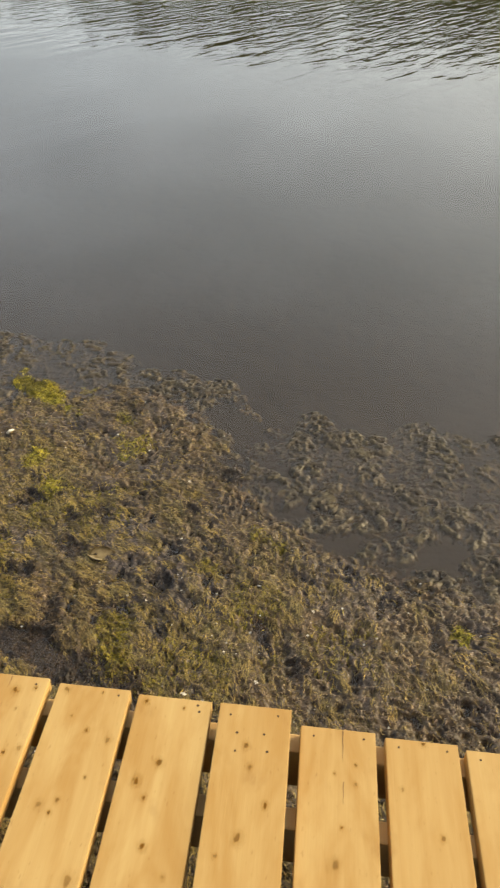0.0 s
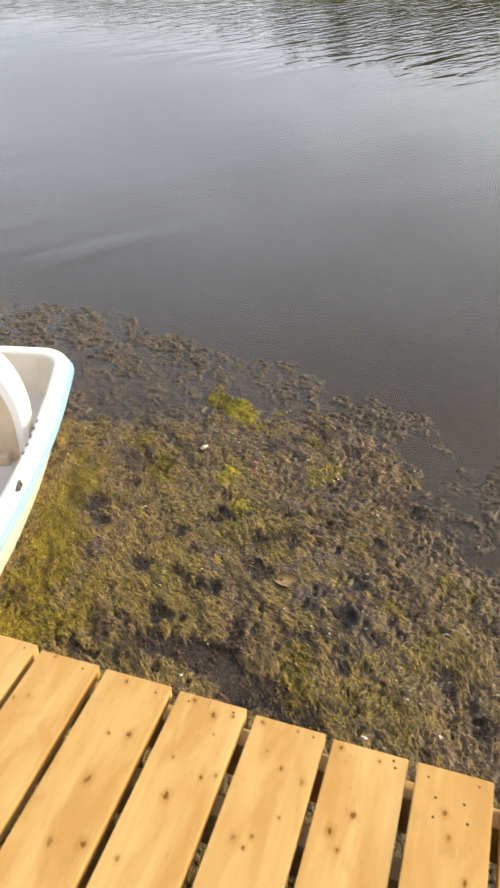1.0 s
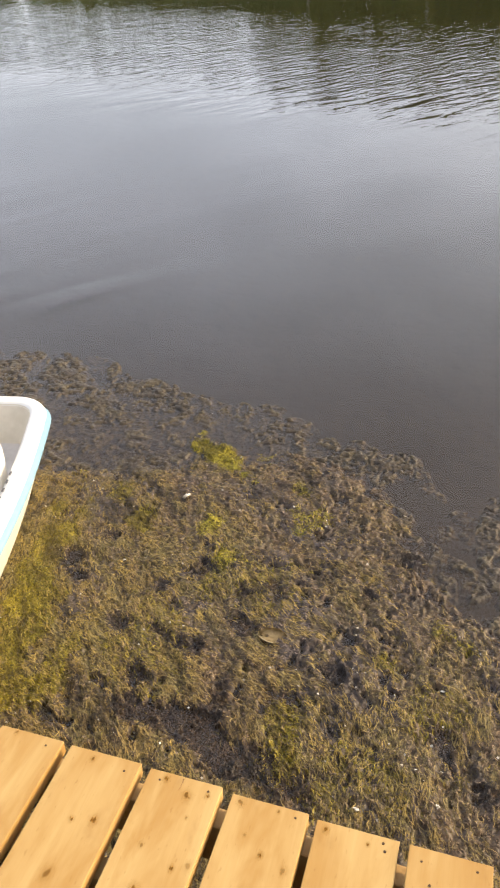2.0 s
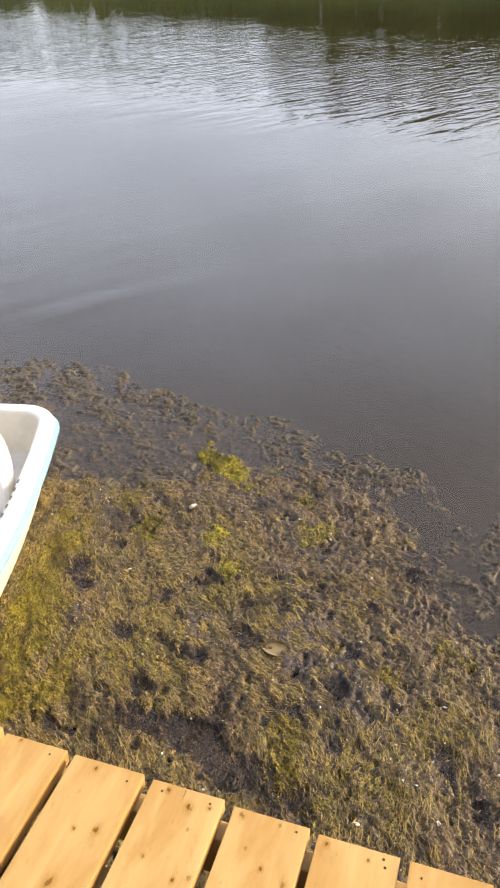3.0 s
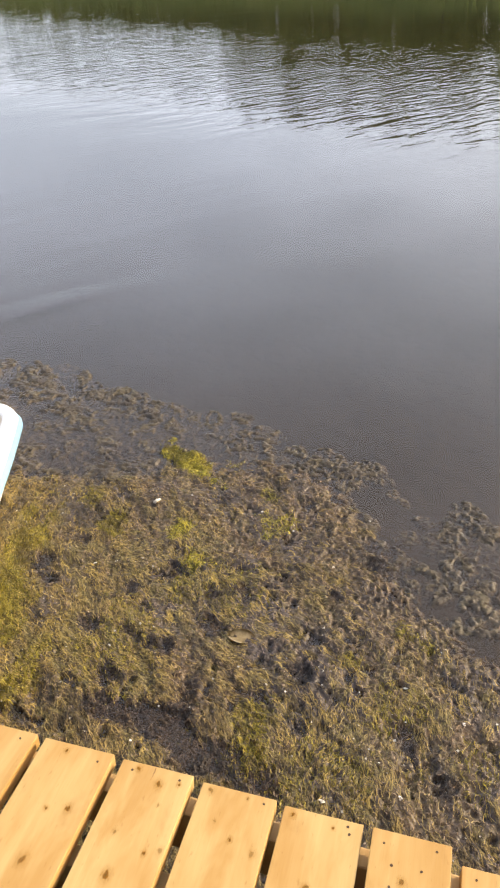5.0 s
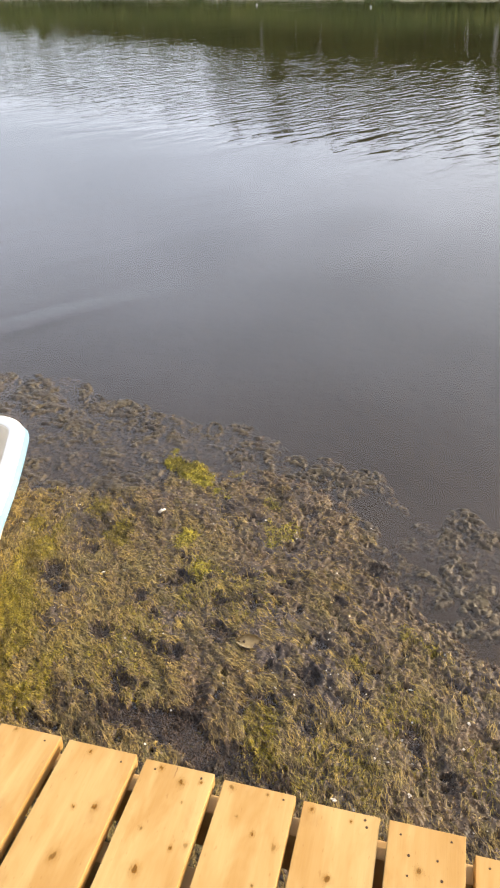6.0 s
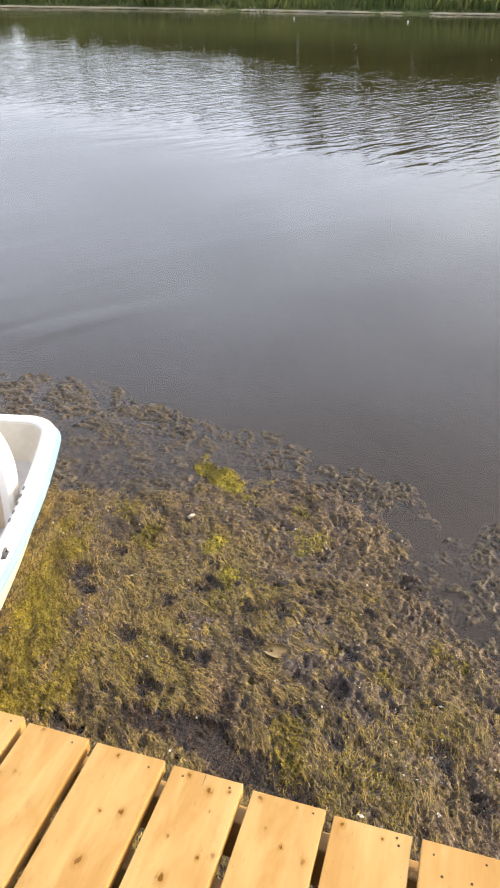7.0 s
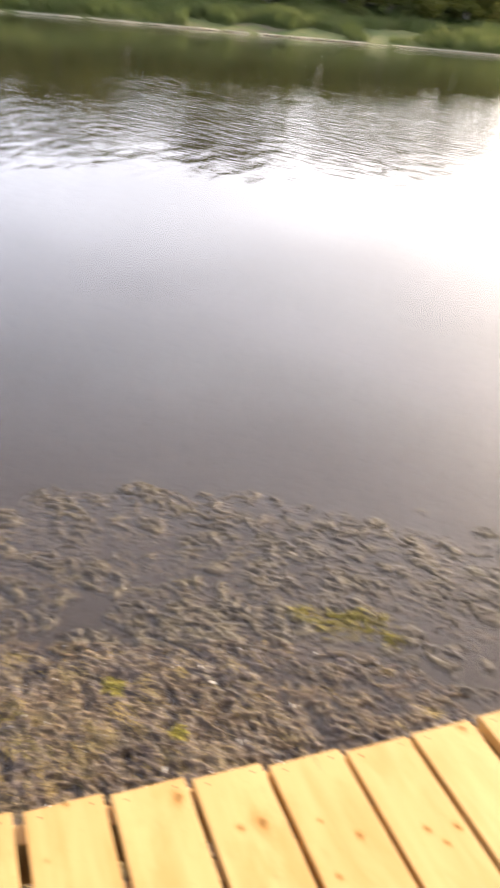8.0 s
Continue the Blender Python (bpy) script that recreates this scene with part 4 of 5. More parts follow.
def build_weed_strands():
    rng = np.random.default_rng(77)

    def scatter(count, wanted):
        x, y = rng.uniform(-2.7, 2.1, count), rng.uniform(-0.3, 2.3, count)
        keep = (weed_height(x, y) > -0.003) & (rng.uniform(0, 1, count) < wanted(x, y) * (1 - 0.85 * np.minimum(1, bare_spots(x, y))) * (1 - 0.9 * np.minimum(1, 1.3 * torn(x, y))))
        return x[keep], y[keep]

    tuft = lambda x, y: 0.35 + 0.85 * ramp(fbm(x * 8 + 2 * y, y * 5, 3, 91), 0.38, 0.60)
    left = lambda x, y: ramp(-x - 0.75 * y + 1.1 * (fbm(x * 3, y * 3, 3, 15) - 0.5), -0.9, 0.8)
    x, y = scatter(380000, lambda x, y: 0.36 - 0.20 * left(x, y))
    thin = ~in_mat(x, y)
    for name, pick, material, label in (("curled_weed", ~thin, BROWN_WEED, "short brown curled sprigs of wet pond weed"), ("drowned_sprigs", thin, DROWNED_WEED, "dull loose sprigs of drowned pond weed")):
        a, b = x[pick], y[pick]
        strands(name, rng, a, b, rng.uniform(0.008, 0.017, len(a)), rng.uniform(0.0020, 0.0040, len(a)), 1.1, material, label, 0.0022, 1.5)
    x, y = scatter(330000, lambda x, y: (0.10 + 0.90 * left(x, y)) * in_mat(x, y) * tuft(x, y))
    strands("olive_weed", rng, x, y, rng.uniform(0.010, 0.040, len(x)), rng.uniform(0.0010, 0.0022, len(x)), 0.75, OLIVE_WEED, "olive hair-like strands of combed pond weed", 0.0024, 0.42)
    # long locks, combed by the drift
    cx, cy = scatter(6000, lambda x, y: (0.08 + 0.92 * left(x, y) * ramp(-y, -1.35, -0.75)) * in_mat(x, y))
    each = 17
    x = np.repeat(cx, each) + rng.normal(0, 0.011, len(cx) * each)
    y = np.repeat(cy, each) + rng.normal(0, 0.011, len(cx) * each)
    long_locks(rng, x, y, np.repeat(rng.uniform(0.03, 0.085, len(cx)), each) * rng.uniform(0.7, 1.1, len(x)), np.repeat(rng.normal(0, 0.22, len(cx)), each))
    x, y = rng.uniform(-1.6, 0.1, 190000), rng.uniform(0.15, 1.3, 190000)
    keep = (torn(x, y) > rng.uniform(0.15, 0.9, 190000)) & (weed_height(x, y) > -0.012)
    x, y = x[keep], y[keep]
    strands("rotten_weed", rng, x, y, rng.uniform(0.010, 0.034, len(x)), rng.uniform(0.0014, 0.0030, len(x)), 0.6, ROTTEN_WEED, "dark brown rotting weed in a tear of the mat", 0.003, 0.8)
    # yellow-green patches: centre, half sizes, turn, how thick
    spots = [(-1.145, 1.61, 0.19, 0.075, -0.65, 8.0), (-0.96, 1.66, 0.07, 0.05, -0.5, 1.0), (-1.28, 1.14, 0.05, 0.11, 0.3, 3.0), (-1.42, 1.29, 0.06, 0.08, 0.3, 1.2), (-1.03, 1.19, 0.05, 0.08, 0.2, 2.4), (-0.94, 1.06, 0.05, 0.09, 0.3, 1.6),
             (-0.76, 1.46, 0.06, 0.07, 0.0, 0.8), (-0.69, 1.31, 0.09, 0.09, 0.0, 0.6), (-1.52, 0.85, 0.09, 0.42, 0.25, 3.4), (-1.43, 0.56, 0.10, 0.26, 0.1, 3.4), (-1.24, 0.44, 0.05, 0.17, 0.1, 2.0), (-1.40, 0.30, 0.14, 0.18, 0.0, 2.8),
             (-0.53, 0.47, 0.07, 0.15, 0.25, 1.1), (-0.52, 0.32, 0.07, 0.08, 0.0, 1.0), (-0.72, 0.38, 0.04, 0.04, 0.0, 2.0), (-0.09, 0.88, 0.03, 0.04, 0.0, 1.4), (-0.31, 0.76, 0.04, 0.05, 0.0, 1.0), (-0.18, 0.92, 0.04, 0.04, 0.0, 0.8), (-0.14, 0.62, 0.10, 0.10, 0.2, 0.4),
             (1.26, 0.70, 0.23, 0.085, -0.42, 1.5), (0.61, 0.41, 0.035, 0.04, 0.0, 4.0), (0.47, 0.60, 0.035, 0.04, 0, 3.0), (-1.0, 0.62, 0.16, 0.30, 0.2, 0.4), (-0.8, 0.95, 0.20, 0.14, 0.4, 0.35), (-0.33, 0.36, 0.16, 0.14, 0, 0.35), (0.1, 0.5, 0.2, 0.12, 0.2, 0.2)]
    px, py = [], []
    for cx, cy, a, b, turn, thick in spots:
        n = int(thick * a * b * 330000)
        u, w = rng.uniform(-1.4, 1.4, n), rng.uniform(-1.4, 1.4, n)
        x, y = cx + u * a * math.cos(turn) - w * b * math.sin(turn), cy + u * a * math.sin(turn) + w * b * math.cos(turn)
        keep = rng.uniform(0, 1, n) < ramp(1.0 - np.hypot(u, w) + 1.3 * (fbm(x * 14, y * 14, 3, 19) - 0.5), 0.0, 0.7)
        keep &= weed_height(x, y) > -0.008
        px.append(x[keep]), py.append(y[keep])
    x, y = np.concatenate(px), np.concatenate(py)
    gold = ((x < -1.24 + 0.06 * (y - 1.0)) & (y < 1.36)) | ((y < 1.02) & (x < 0.3)) | (x > 0.9)
    strands("golden_weed", rng, x[gold], y[gold], rng.uniform(0.008, 0.030, gold.sum()), rng.uniform(0.0012, 0.0024, gold.sum()), 0.8, GOLDEN_WEED, "dark golden thread weed along the boat and through the mat", 0.003, 0.55)
    x, y = x[~gold], y[~gold]
    strands("yellow_weed", rng, x, y, rng.uniform(0.007, 0.020, len(x)), rng.uniform(0.0012, 0.0024, len(x)), 0.6, YELLOW_WEED, "bright yellow-green tufts of thread weed", 0.004, 1.2)


build_weed_mat()
build_weed_strands()


def on_weed(x, y, up=0.004):
    return WATER_Z + max(0.0, float(weed_height(np.array([x]), np.array([y]))[0])) + up


def build_leaf():
    """A curled dead leaf with a raised midrib."""
    bm = bmesh.new()
    rows = []
    for i in range(9):
        t = i / 8
        w = 0.026 * math.sin(math.pi * min(0.97, 0.06 + 0.9 * t)) ** 0.7
        rows.append([bm.verts.new(((t - 0.5) * 0.09, w * s, 0.010 * s * s + 0.006 * math.sin(3 * t) - 0.002 * (s == 0))) for s in (-1, -0.5, 0, 0.5, 1)])
    for a, b in zip(rows, rows[1:]):
        for j in range(4):
            bm.faces.new((a[j], b[j], b[j + 1], a[j + 1]))
    bmesh.ops.solidify(bm, geom=bm.faces[:], thickness=0.0012)
    leaf = part("dead_leaf", bm, DRY_LEAF, None, smooth=True)
    leaf.matrix_basis = pose(-0.655, 0.752, on_weed(-0.655, 0.752, 0.009), 10, 4, 6)
    stem = bmesh.new()
    tube(stem, [Vector((0.045, 0, 0.003)), Vector((0.058, 0.004, 0.005)), Vector((0.07, 0.002, 0.004))], [0.0016, 0.0014, 0.001], 6)
    part("stalk", stem, DRY_LEAF, leaf)
    rim = bmesh.new()
    edge = [Vector(((t - 0.5) * 0.09, -0.0262 * math.sin(math.pi * min(0.97, 0.06 + 0.9 * t)) ** 0.7, 0.0108 + 0.006 * math.sin(3 * t))) for t in np.linspace(0, 0.55, 9)]
    tube(rim, edge, [0.0006 + 0.0011 * math.sin(math.pi * i / 8) for i in range(9)], 6)
    part("curled_rim", rim, PALE_LEAF, leaf, "pale upturned rim", True)
    tagged(leaf, "curled pale brown dead leaf lying on the weed", "leaf")


def build_shells():
    """Small pale snail shells and chips caught in the weed."""
    bm = bmesh.new()
    pts = [Vector((0.012 * math.cos(a) * (1 - a / 12), 0.012 * math.sin(a) * (1 - a / 12), 0.003 + 0.0012 * a)) for a in np.linspace(0, 8.5, 22)]
    tube(bm, pts, [0.0062 * (1 - 0.9 * i / 22) for i in range(22)], 7)
    first = part("snail_shell", bm, SHELL, None, smooth=True)
    tagged(first, "small whitish snail shell caught in the weed", "shell", "shells in the weed")
    rng = np.random.default_rng(5)
    spots = [(-1.17, 1.315), (-0.98, 0.71), (-0.535, 0.60), (-0.215, 0.435), (-0.11, 0.35), (-0.42, 0.86), (-0.37, 1.45), (-1.25, 0.93), (-0.72, 0.46), (0.03, 0.62), (-0.14, 0.70), (0.22, 0.55), (0.36, 0.40), (0.55, 0.30), (-0.3, 0.28), (0.75, 0.55), (0.95, 0.42), (1.1, 0.60), (0.85, 0.25)]
    for i, (x, y) in enumerate(spots):
        s = 1.0 if i == 0 else rng.uniform(0.18, 0.42)
        m = Matrix.LocRotScale((x, y, on_weed(x, y, 0.002)), Euler((rng.uniform(-0.9, 0.9), rng.uniform(-0.9, 0.9), rng.uniform(0, 6.28))), (s, s * 1.3, s))
        if i == 0:
            first.matrix_basis = m
        else:
            copy_thing(first, m)


def build_flecks():
    """Tiny pale chips, seeds, bits of shell and coloured-in glints on the weed, and a few adrift on open water."""
    rng = np.random.default_rng(90)
    x, y = rng.uniform(-1.9, 1.5, 420), rng.uniform(0.05, 1.7, 420)
    keep = in_mat(x, y) & ~under_boat(x, y) & (weed_height(x, y) > -0.002)
    x, y = x[keep], y[keep]
    z = np.maximum(weed_height(x, y), 0) + 0.003
    fx, fy = rng.uniform(-1.6, 1.8, 9), rng.uniform(1.9, 3.4, 9)
    x, y, z = np.concatenate([x, fx]), np.concatenate([y, fy]), np.concatenate([z, np.full(9, 0.002)])
    a, r = rng.uniform(0, math.tau, len(x)), rng.uniform(0.0012, 0.0034, len(x))
    v = np.stack([np.stack([x + r * np.cos(a + t) * k, y + r * np.sin(a + t), z + up * r], -1) for t, k, up in ((0, 1.6, 0.2), (1.6, 1, 0.9), (3.1, 1.6, 0.3), (4.7, 1, -0.4))], 1)
    ob = mesh_from("pale_flecks", v.reshape(-1, 3), np.arange(len(x) * 4).reshape(-1, 4), SHELL)
    ob.location.z = WATER_Z
    tagged(ob, "tiny pale chips, seeds and coloured-in glints strewn on the weed", "flecks", kind="stuff")


build_leaf()
build_shells()
build_flecks()


# ================= pedal boat =================
def rounded_outline(w, l, inset, near_r, far_r, steps=8):
    """Plan of the hull, counter-clockwise: u across (0 is the outer side, negative is away), v along."""
    u0, u1, v0, v1 = -w + inset, -inset, inset, l - inset
    out = []
    for cu, cv, r, a0 in ((u1, v0, near_r, -90), (u1, v1, far_r, 0), (u0, v1, far_r, 90), (u0, v0, near_r, 180)):
        r = max(0.03, r - inset * 0.6)
        su, sv = (-1 if cu == u1 else 1), (1 if cv == v0 else -1)
        for k in range(steps + 1):
            a = radians(a0 + 90 * k / steps)
            out.append((cu + su * r + r * math.cos(a), cv + sv * r + r * math.sin(a)))
    # bow the long sides and resample evenly along each straight
    full = []
    for (au, av), (bu, bv) in zip(out, out[1:] + out[:1]):
        n = max(1, int(math.hypot(bu - au, bv - av) / 0.09))
        full += [(au + (bu - au) * k / n, av + (bv - av) * k / n) for k in range(n)]
    belly = lambda u, v: (u + 0.055 * math.sin(math.pi * max(0, min(1, v / l))) * (1 if u > -w / 2 else -1), v + 0.03 * math.sin(math.pi * max(0, min(1, -u / w))) * (1 if v > l / 2 else -1))
    return [belly(u, v) for u, v in full]


def loft(levels, close_first=False, close_last=False):
    """Skin between outlines: a list of (outline, z)."""
    bm = bmesh.new()
    rings = [[bm.verts.new((u, v, z)) for u, v in outline] for outline, z in levels]
    n = len(rings[0])
    for a, b in zip(rings, rings[1:]):
        for j in range(n):
            bm.faces.new((a[j], a[(j + 1) % n], b[(j + 1) % n], b[j]))
    if close_first:
        bm.faces.new(rings[0][::-1])
    if close_last:
        bm.faces.new(rings[-1])
    return bm


def ease(outline, inset):
    """Pull an outline in by an even distance."""
    n, out = len(outline), []
    for i in range(n):
        (ax, ay), (bx, by) = outline[i - 1], outline[(i + 1) % n]
        dx, dy = bx - ax, by - ay
        k = math.hypot(dx, dy)
        out.append((outline[i][0] - dy / k * inset, outline[i][1] + dx / k * inset))
    return out


def build_boat():
    boat = empty("pedal_boat")
    boat.matrix_basis = pose(-1.387, 0.09, -0.105, 0, 0, 16.3)
    w, l = 1.9, 1.41
    o = rounded_outline(w, l, 0, 0.12, 0.13)
    part("hull", loft([(ease(o, 0.34), -0.47), (ease(o, 0.20), -0.44), (ease(o, 0.115), -0.34), (ease(o, 0.07), -0.22), (ease(o, 0.026), -0.105), (ease(o, 0.008), -0.042)], close_first=True), CREAM_PLASTIC, boat, "cream plastic hull", True)
    part("stripe", loft([(ease(o, 0.020), -0.056), (ease(o, -0.002), -0.053), (ease(o, -0.008), -0.046), (ease(o, -0.008), -0.036), (ease(o, -0.002), -0.029), (ease(o, 0.018), -0.026)]), BLUE_PLASTIC, boat, "pale blue rubbing strip", True)
    part("rim", loft([(ease(o, 0.010), -0.030), (ease(o, 0.005), -0.016), (ease(o, 0.010), -0.004), (ease(o, 0.022), 0.003), (ease(o, 0.052), 0.004), (ease(o, 0.062), -0.001), (ease(o, 0.066), -0.012)]), WHITE_PLASTIC, boat, "glossy white gunwale", True)
    part("inner_wall", loft([(ease(o, 0.064), -0.006), (ease(o, 0.078), -0.05), (ease(o, 0.100), -0.11), (ease(o, 0.120), -0.16)]), BEIGE_PLASTIC, boat, "beige inner side", True)
    part("floor", loft([(ease(o, 0.11), -0.153), (ease(o, 0.14), -0.16)], close_last=True), GREY_PLASTIC, boat, "grey foot well")
    # seat back: an arched shell across the boat, leaning back
    arch = []
    u0, u1, top, r, sv = -1.80, -0.052, 0.31, 0.33, 0.86
    arch.append((u1, -0.23))
    for k in range(15):
        a = radians(90 * k / 14)
        arch.append((u1 - r + r * math.cos(a) ** 0.85, top - r * 0.95 + r * 0.95 * math.sin(a)))
    for k in range(15):
        a = radians(90 * k / 14)
        arch.append((u0 + r - r * math.sin(a) ** 0.85, top - r * 0.95 + r * 0.95 * math.cos(a)))
    arch.append((u0, -0.23))
    mid = (u0 + u1) / 2

    def shell(shrink, v, drop):
        return [(mid + (u - mid) * shrink, v + 0.11 * (z + 0.23), z - drop) for u, z in arch]

    bm = bmesh.new()
    rings = [[bm.verts.new(q) for q in ring] for ring in (shell(0.985, sv, 0.012), shell(1.0, sv + 0.015, 0.0), shell(1.0, sv + 0.075, -0.003), shell(0.985, sv + 0.115, 0.012))]
    for a, b in zip(rings, rings[1:]):
        for j in range(len(arch) - 1):
            bm.faces.new((a[j], b[j], b[j + 1], a[j + 1]))
    bm.faces.new(rings[0]), bm.faces.new(rings[-1][::-1])
    bmesh.ops.recalc_face_normals(bm, faces=bm.faces[:])
    seat = part("seat_back", bm, WHITE_PLASTIC, boat, "white moulded seat back")
    # separate front face, so the shade on it can be coloured tan
    bm = bmesh.new()
    face = [bm.verts.new(q) for q in shell(0.955, sv - 0.006, 0.035)]
    edge = [bm.verts.new(q) for q in shell(0.955, sv + 0.010, 0.035)]
    bm.faces.new(face)
    for j in range(len(arch) - 1):
        bm.faces.new((face[j], edge[j], edge[j + 1], face[j + 1]))
    bmesh.ops.recalc_face_normals(bm, faces=bm.faces[:])
    part("backrest_face", bm, SHADED_PLASTIC, seat, "front of the seat back, its shade coloured tan")
    part("seat_pan", box(-1.74, -0.12, sv - 0.03, sv + 0.03, -0.165, -0.118, 0.012, 3), SHADED_PLASTIC, boat, "low seat step, its shade coloured tan", True)
    # fittings on the gunwale
    for v, du in ((0.525, 0.013), (0.305, 0.012)):
        u = 0.055 * math.sin(math.pi * v / l) - du
        bm = bmesh.new()
        tube(bm, [Vector((u, v - 0.016, 0.004)), Vector((u, v - 0.013, 0.022)), Vector((u + 0.002, v, 0.028)), Vector((u, v + 0.013, 0.022)), Vector((u, v + 0.016, 0.004))], [0.0036, 0.0036, 0.004, 0.0036, 0.0036], 8)
        cleat = part("cleat", bm, BLACK_RUBBER, boat, "small dark grey rope eye", True)
        part("base_plate", box(u - 0.008, u + 0.008, v - 0.019, v + 0.019, 0.003, 0.006, 0.001), BLACK_RUBBER, cleat)
    for k in range(5):
        v = 0.70 + k * 0.046
        u = 0.055 * math.sin(math.pi * v / l) - 0.056
        part("slot", box(u - 0.004, u + 0.003, v - 0.010, v + 0.010, 0.0035, 0.0065, 0.001, 1), BLACK_RUBBER, boat)
    return tagged(boat, "white plastic pedal boat with pale blue strip beside the dock", "boat")


build_boat()


# ================= dock =================
# right edge, front end, height at the front and width of each board
EDGES = {-6: -1.037, -5: -0.872, -4: -0.694, -3: -0.521, -2: -0.347, -1: -0.174, 0: -0.008, 1: 0.167, 2: 0.337, 3: 0.5, 4: 0.661, 5: 0.838, 6: 1.003, 7: 1.166}
TIPS = {-6: 0.008, -5: 0.001, -4: 0.002, -3: 0.006, -2: 0.008, -1: 0.01, 0: 0.008, 1: -0.002, 2: 0.003, 3: -0.001, 4: -0.007, 5: -0.011, 6: -0.016, 7: -0.01}
HEIGHTS = {-6: 0.026, -5: 0.029, -4: 0.031, -3: 0.026, -2: 0.019, -1: 0.014, 0: 0.026, 1: -0.002, 2: -0.013, 3: -0.013, 4: -0.013, 5: -0.018, 6: -0.021, 7: -0.020}
# the boards run a little aslant to the front edge and the deck falls towards the pond
SKEW, FALL = 0.0300, -0.0528
WIDTHS = {-6: 0.146, -5: 0.146, -4: 0.157, -3: 0.153, -2: 0.153, -1: 0.156, 0: 0.148, 1: 0.153, 2: 0.148, 3: 0.147, 4: 0.146, 5: 0.16, 6: 0.15, 7: 0.148}
# knots: across the board from its right edge, along it, radius
KNOTS = {
    -5: [(-0.106, -0.006, 0.004), (-0.137, -0.133, 0.004), (-0.107, -0.121, 0.005)],
    -4: [(-0.100, -0.016, 0.004), (-0.079, -0.147, 0.004), (-0.038, -0.137, 0.006), (-0.071, -0.253, 0.008), (-0.079, -0.385, 0.007), (-0.019, -0.372, 0.008)],
    -3: [(-0.114, -0.008, 0.005), (-0.061, -0.033, 0.007), (-0.022, -0.022, 0.004), (-0.046, -0.075, 0.003), (-0.106, -0.148, 0.004), (-0.010, -0.163, 0.006), (-0.037, -0.174, 0.004), (-0.088, -0.230, 0.008), (-0.123, -0.370, 0.006)],
    -2: [(-0.132, -0.006, 0.006), (-0.106, -0.068, 0.003), (-0.057, -0.005, 0.003), (-0.067, -0.097, 0.004), (-0.019, -0.113, 0.006), (-0.043, -0.197, 0.003), (-0.112, -0.260, 0.006), (-0.081, -0.248, 0.004), (-0.089, -0.274, 0.004), (-0.020, -0.385, 0.009), (-0.127, -0.420, 0.005), (-0.083, -0.439, 0.004)],
    -1: [(-0.136, -0.006, 0.005), (-0.056, -0.013, 0.003), (-0.084, -0.144, 0.007), (-0.120, -0.184, 0.007), (-0.099, -0.216, 0.004), (-0.082, -0.306, 0.006), (-0.036, -0.355, 0.004)],
    0: [(-0.085, -0.087, 0.006), (-0.074, -0.132, 0.005), (-0.038, -0.206, 0.005), (-0.082, -0.273, 0.008), (-0.118, -0.308, 0.004), (-0.061, -0.373, 0.004)],
    1: [(-0.041, -0.081, 0.003), (-0.083, -0.104, 0.003), (-0.042, -0.122, 0.004), (-0.069, -0.212, 0.003), (-0.081, -0.281, 0.009)],
    2: [(-0.071, -0.004, 0.005), (-0.120, -0.110, 0.004), (-0.050, -0.200, 0.005)],
    3: [(-0.025, -0.046, 0.010), (-0.110, -0.260, 0.004)],
    4: [(-0.048, -0.137, 0.013), (-0.091, -0.139, 0.006)],
    6: [(-0.082, -0.232, 0.006), (-0.020, -0.245, 0.006), (-0.061, -0.269, 0.005)],
    7: [(-0.031, -0.027, 0.009)],
}
CRACKS = {1: [(-0.067, -0.006, -0.075), (-0.066, -0.12, -0.165)], -3: [(-0.080, 0.002, -0.022)], 5: [(-0.06, -0.016, -0.06)]}
NAILS = {
    -5: [(-0.031, -0.019)], -4: [(-0.027, -0.024)], -2: [(-0.023, -0.008)], -1: [(-0.029, -0.003), (-0.024, -0.018)],
    0: [(-0.124, -0.019), (-0.027, -0.011), (-0.106, -0.059), (-0.052, -0.057), (-0.106, -0.100), (-0.043, -0.095)], 1: [(-0.126, -0.024), (-0.024, -0.020)],
}


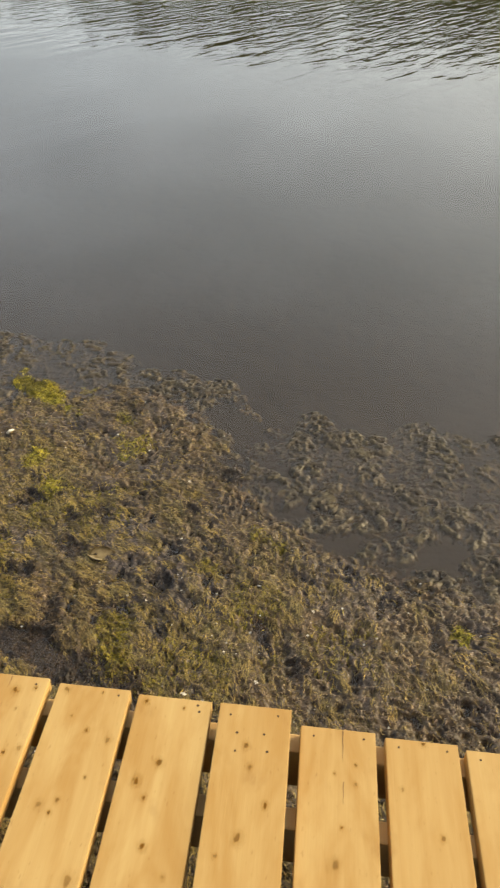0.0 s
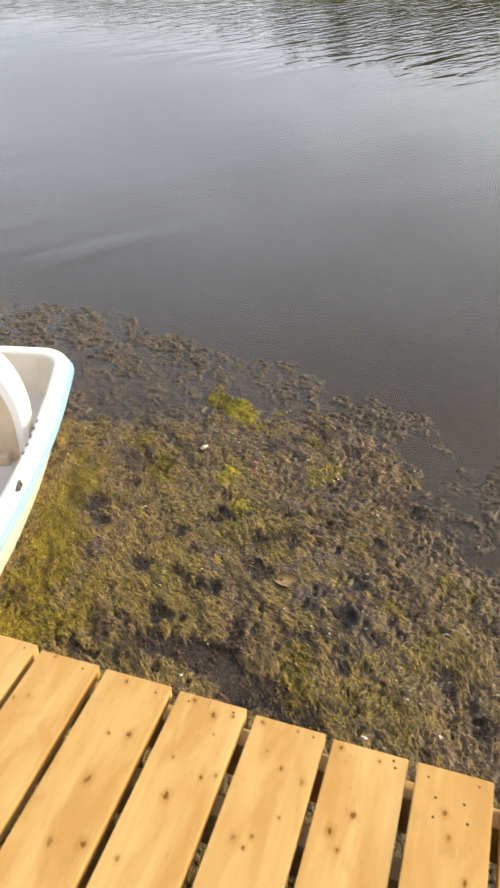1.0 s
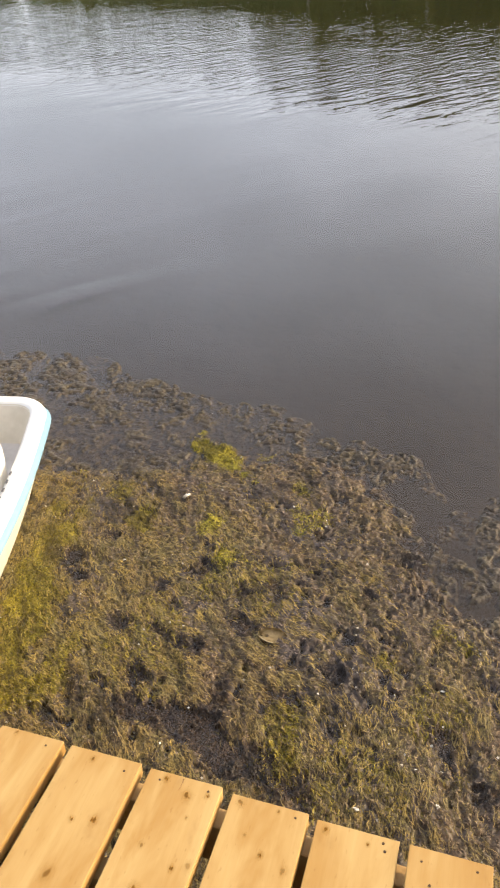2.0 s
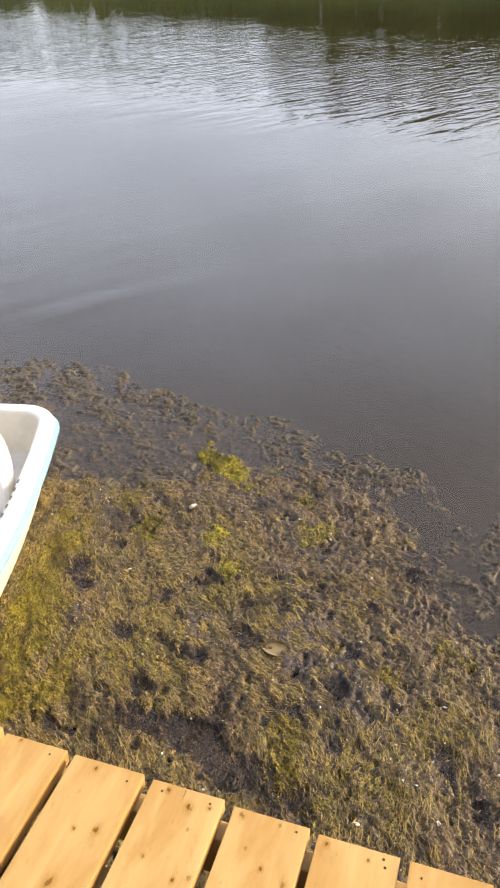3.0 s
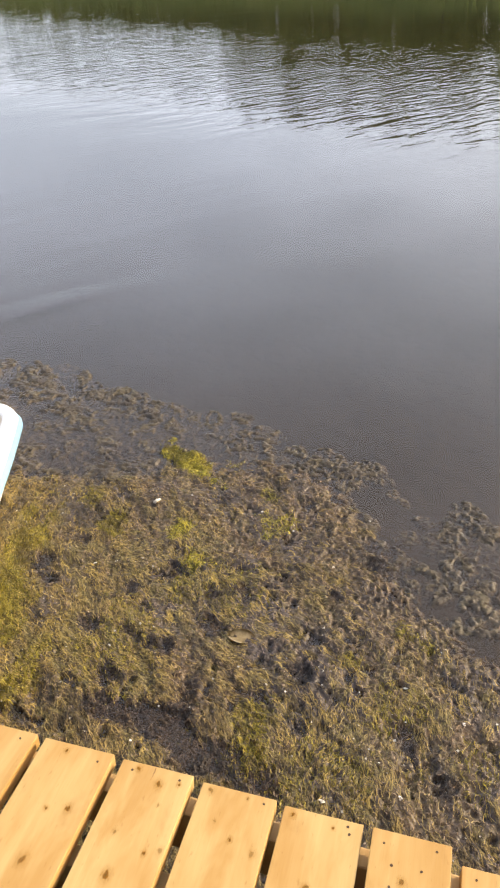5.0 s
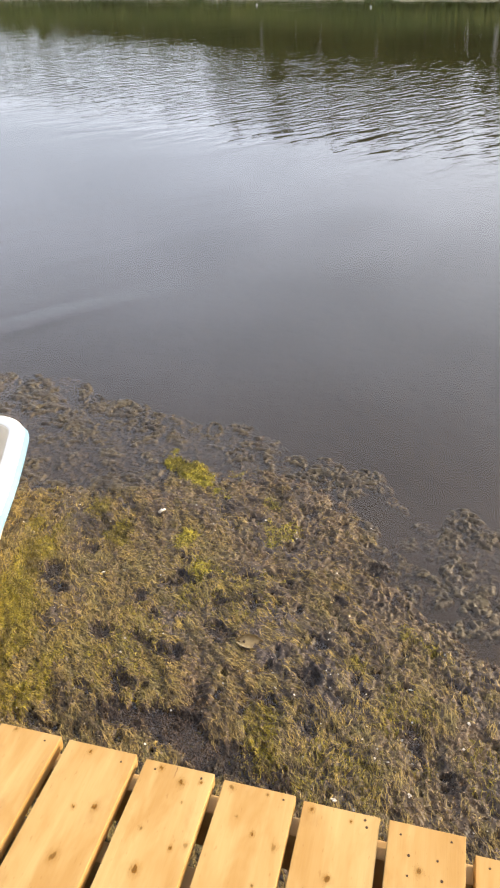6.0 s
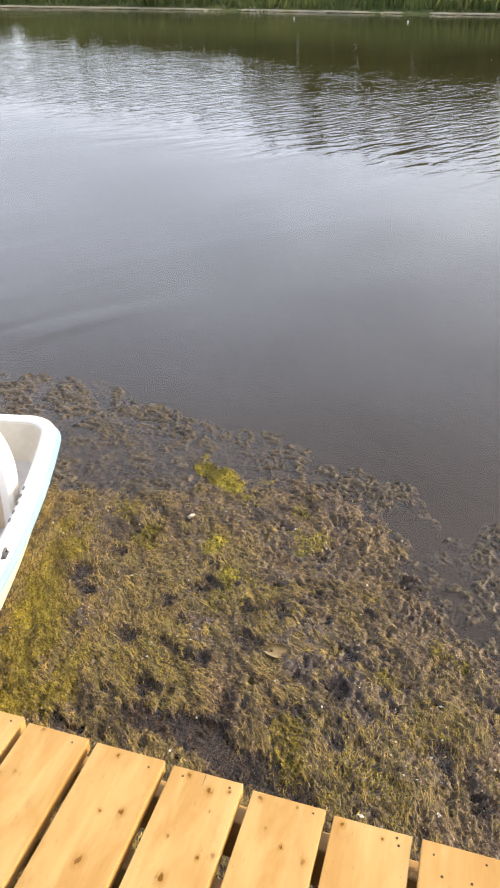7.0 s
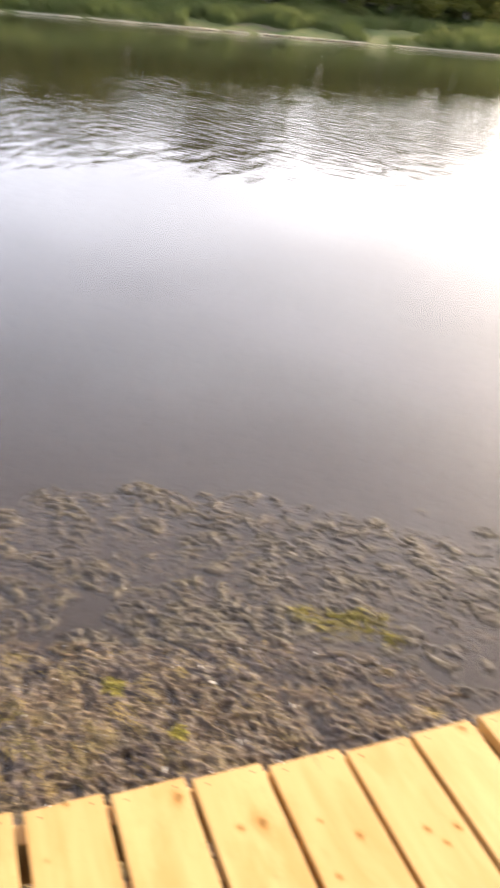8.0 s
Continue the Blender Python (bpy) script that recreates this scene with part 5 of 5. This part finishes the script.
def build_dock():
    dock = empty("dock")
    rng = np.random.default_rng(12)
    for k in range(-15, 18):
        right = EDGES.get(k, 0.170 * k - 0.015)
        tip = TIPS.get(k, 0.0 + float(rng.uniform(-0.01, 0.01)))
        top = HEIGHTS.get(k, 0.02 if k < 0 else -0.022)
        wide = WIDTHS.get(k, 0.146)
        left = right - wide
        back = -2.9 + float(rng.uniform(-0.02, 0.02))
        bm = box(-wide, 0, back, tip, -0.034, 0.0, 0.0018, 2)
        plank = part("plank", bm, PINE, dock)
        plank.location = (right, 0, top)
        plank.rotation_euler = (FALL, 0, SKEW)
        # nails over the beams
        nails = list(NAILS.get(k, [(-wide * 0.82, tip - 0.020), (-wide * 0.16, tip - 0.018)]))
        nails += [(nx + float(rng.uniform(-0.008, 0.008)), ny + float(rng.uniform(-0.008, 0.008))) for ny in (-0.86, -1.7, -2.6) for nx in (-wide * 0.80, -wide * 0.17)]
        for nx, ny in nails:
            bm = bmesh.new()
            r = float(rng.uniform(0.0022, 0.0029))
            tube(bm, [Vector((nx, ny, -0.004)), Vector((nx, ny, 0.0007))], [r, r], 8)
            part("nail", bm, NAIL, plank)
        # drying cracks from the end of the board
        for cx, y0, y1 in CRACKS.get(k, []):
            bm = bmesh.new()
            steps = 6
            path = [(cx + 0.0007 * math.sin(2.1 * j + k), y0 + (y1 - y0) * j / steps, 0.0007 * (1 - j / steps) + 0.0002) for j in range(steps + 1)]
            lower = [bm.verts.new((x - w, y, 0.0005)) for x, y, w in path]
            upper = [bm.verts.new((x + w, y, 0.0005)) for x, y, w in path]
            for j in range(steps):
                bm.faces.new((lower[j + 1], upper[j + 1], upper[j], lower[j]))
            part("crack", bm, CRACK, plank)
        spots = list(KNOTS.get(k, []))
        low = -0.42 if spots else -0.03
        spots += [(-wide * float(rng.uniform(0.15, 0.85)), float(rng.uniform(low - 0.6, low)), float(rng.uniform(0.003, 0.007))) for _ in range(int(rng.integers(3, 6)))]
        for kx, ky, size in spots:
            kr = size * 1.35
            # the stain stops at the board's edges
            bm = bmesh.new()
            rim = [(3 * math.cos(a), 3 * math.sin(a)) for a in np.linspace(0, math.tau, 24, endpoint=False)]
            u0, u1, v1 = (-wide + 0.003 - kx) / (kr * 0.75), (-0.003 - kx) / (kr * 0.75), (tip - 0.003 - ky) / kr
            bm.faces.new([bm.verts.new((min(max(u, u0), u1), min(v, v1), 0)) for u, v in rim])
            knot = part("knot", bm, KNOT, plank)
            knot.location = (kx, ky, 0.0004)
            knot.scale = (kr * 0.75, kr, 1)
    for y0, y1 in ((-0.048, -0.006), (-0.212, -0.168), (-0.88, -0.83), (-1.72, -1.67), (-2.62, -2.57)):
        joist = part("joist", box(-2.6, 2.95, y0, y1, -0.17, -0.038, 0.004), JOIST, dock, "rough-sawn pine beam")
        joist.rotation_euler.y = 0.016
        joist.location.z = FALL * (y0 + y1) / 2
    for x in (-2.3, -0.75, 0.9, 2.5):
        for y in (-0.30, -2.45):
            bm = bmesh.new()
            tube(bm, [Vector((x, y, -1.45)), Vector((x, y, -0.09 + FALL * y))], [0.055, 0.055], 12)
            part("post", bm, JOIST, dock, "round timber post", True)
    return tagged(dock, "new yellow pine plank dock over the pond", "dock", kind="structure")


build_dock()
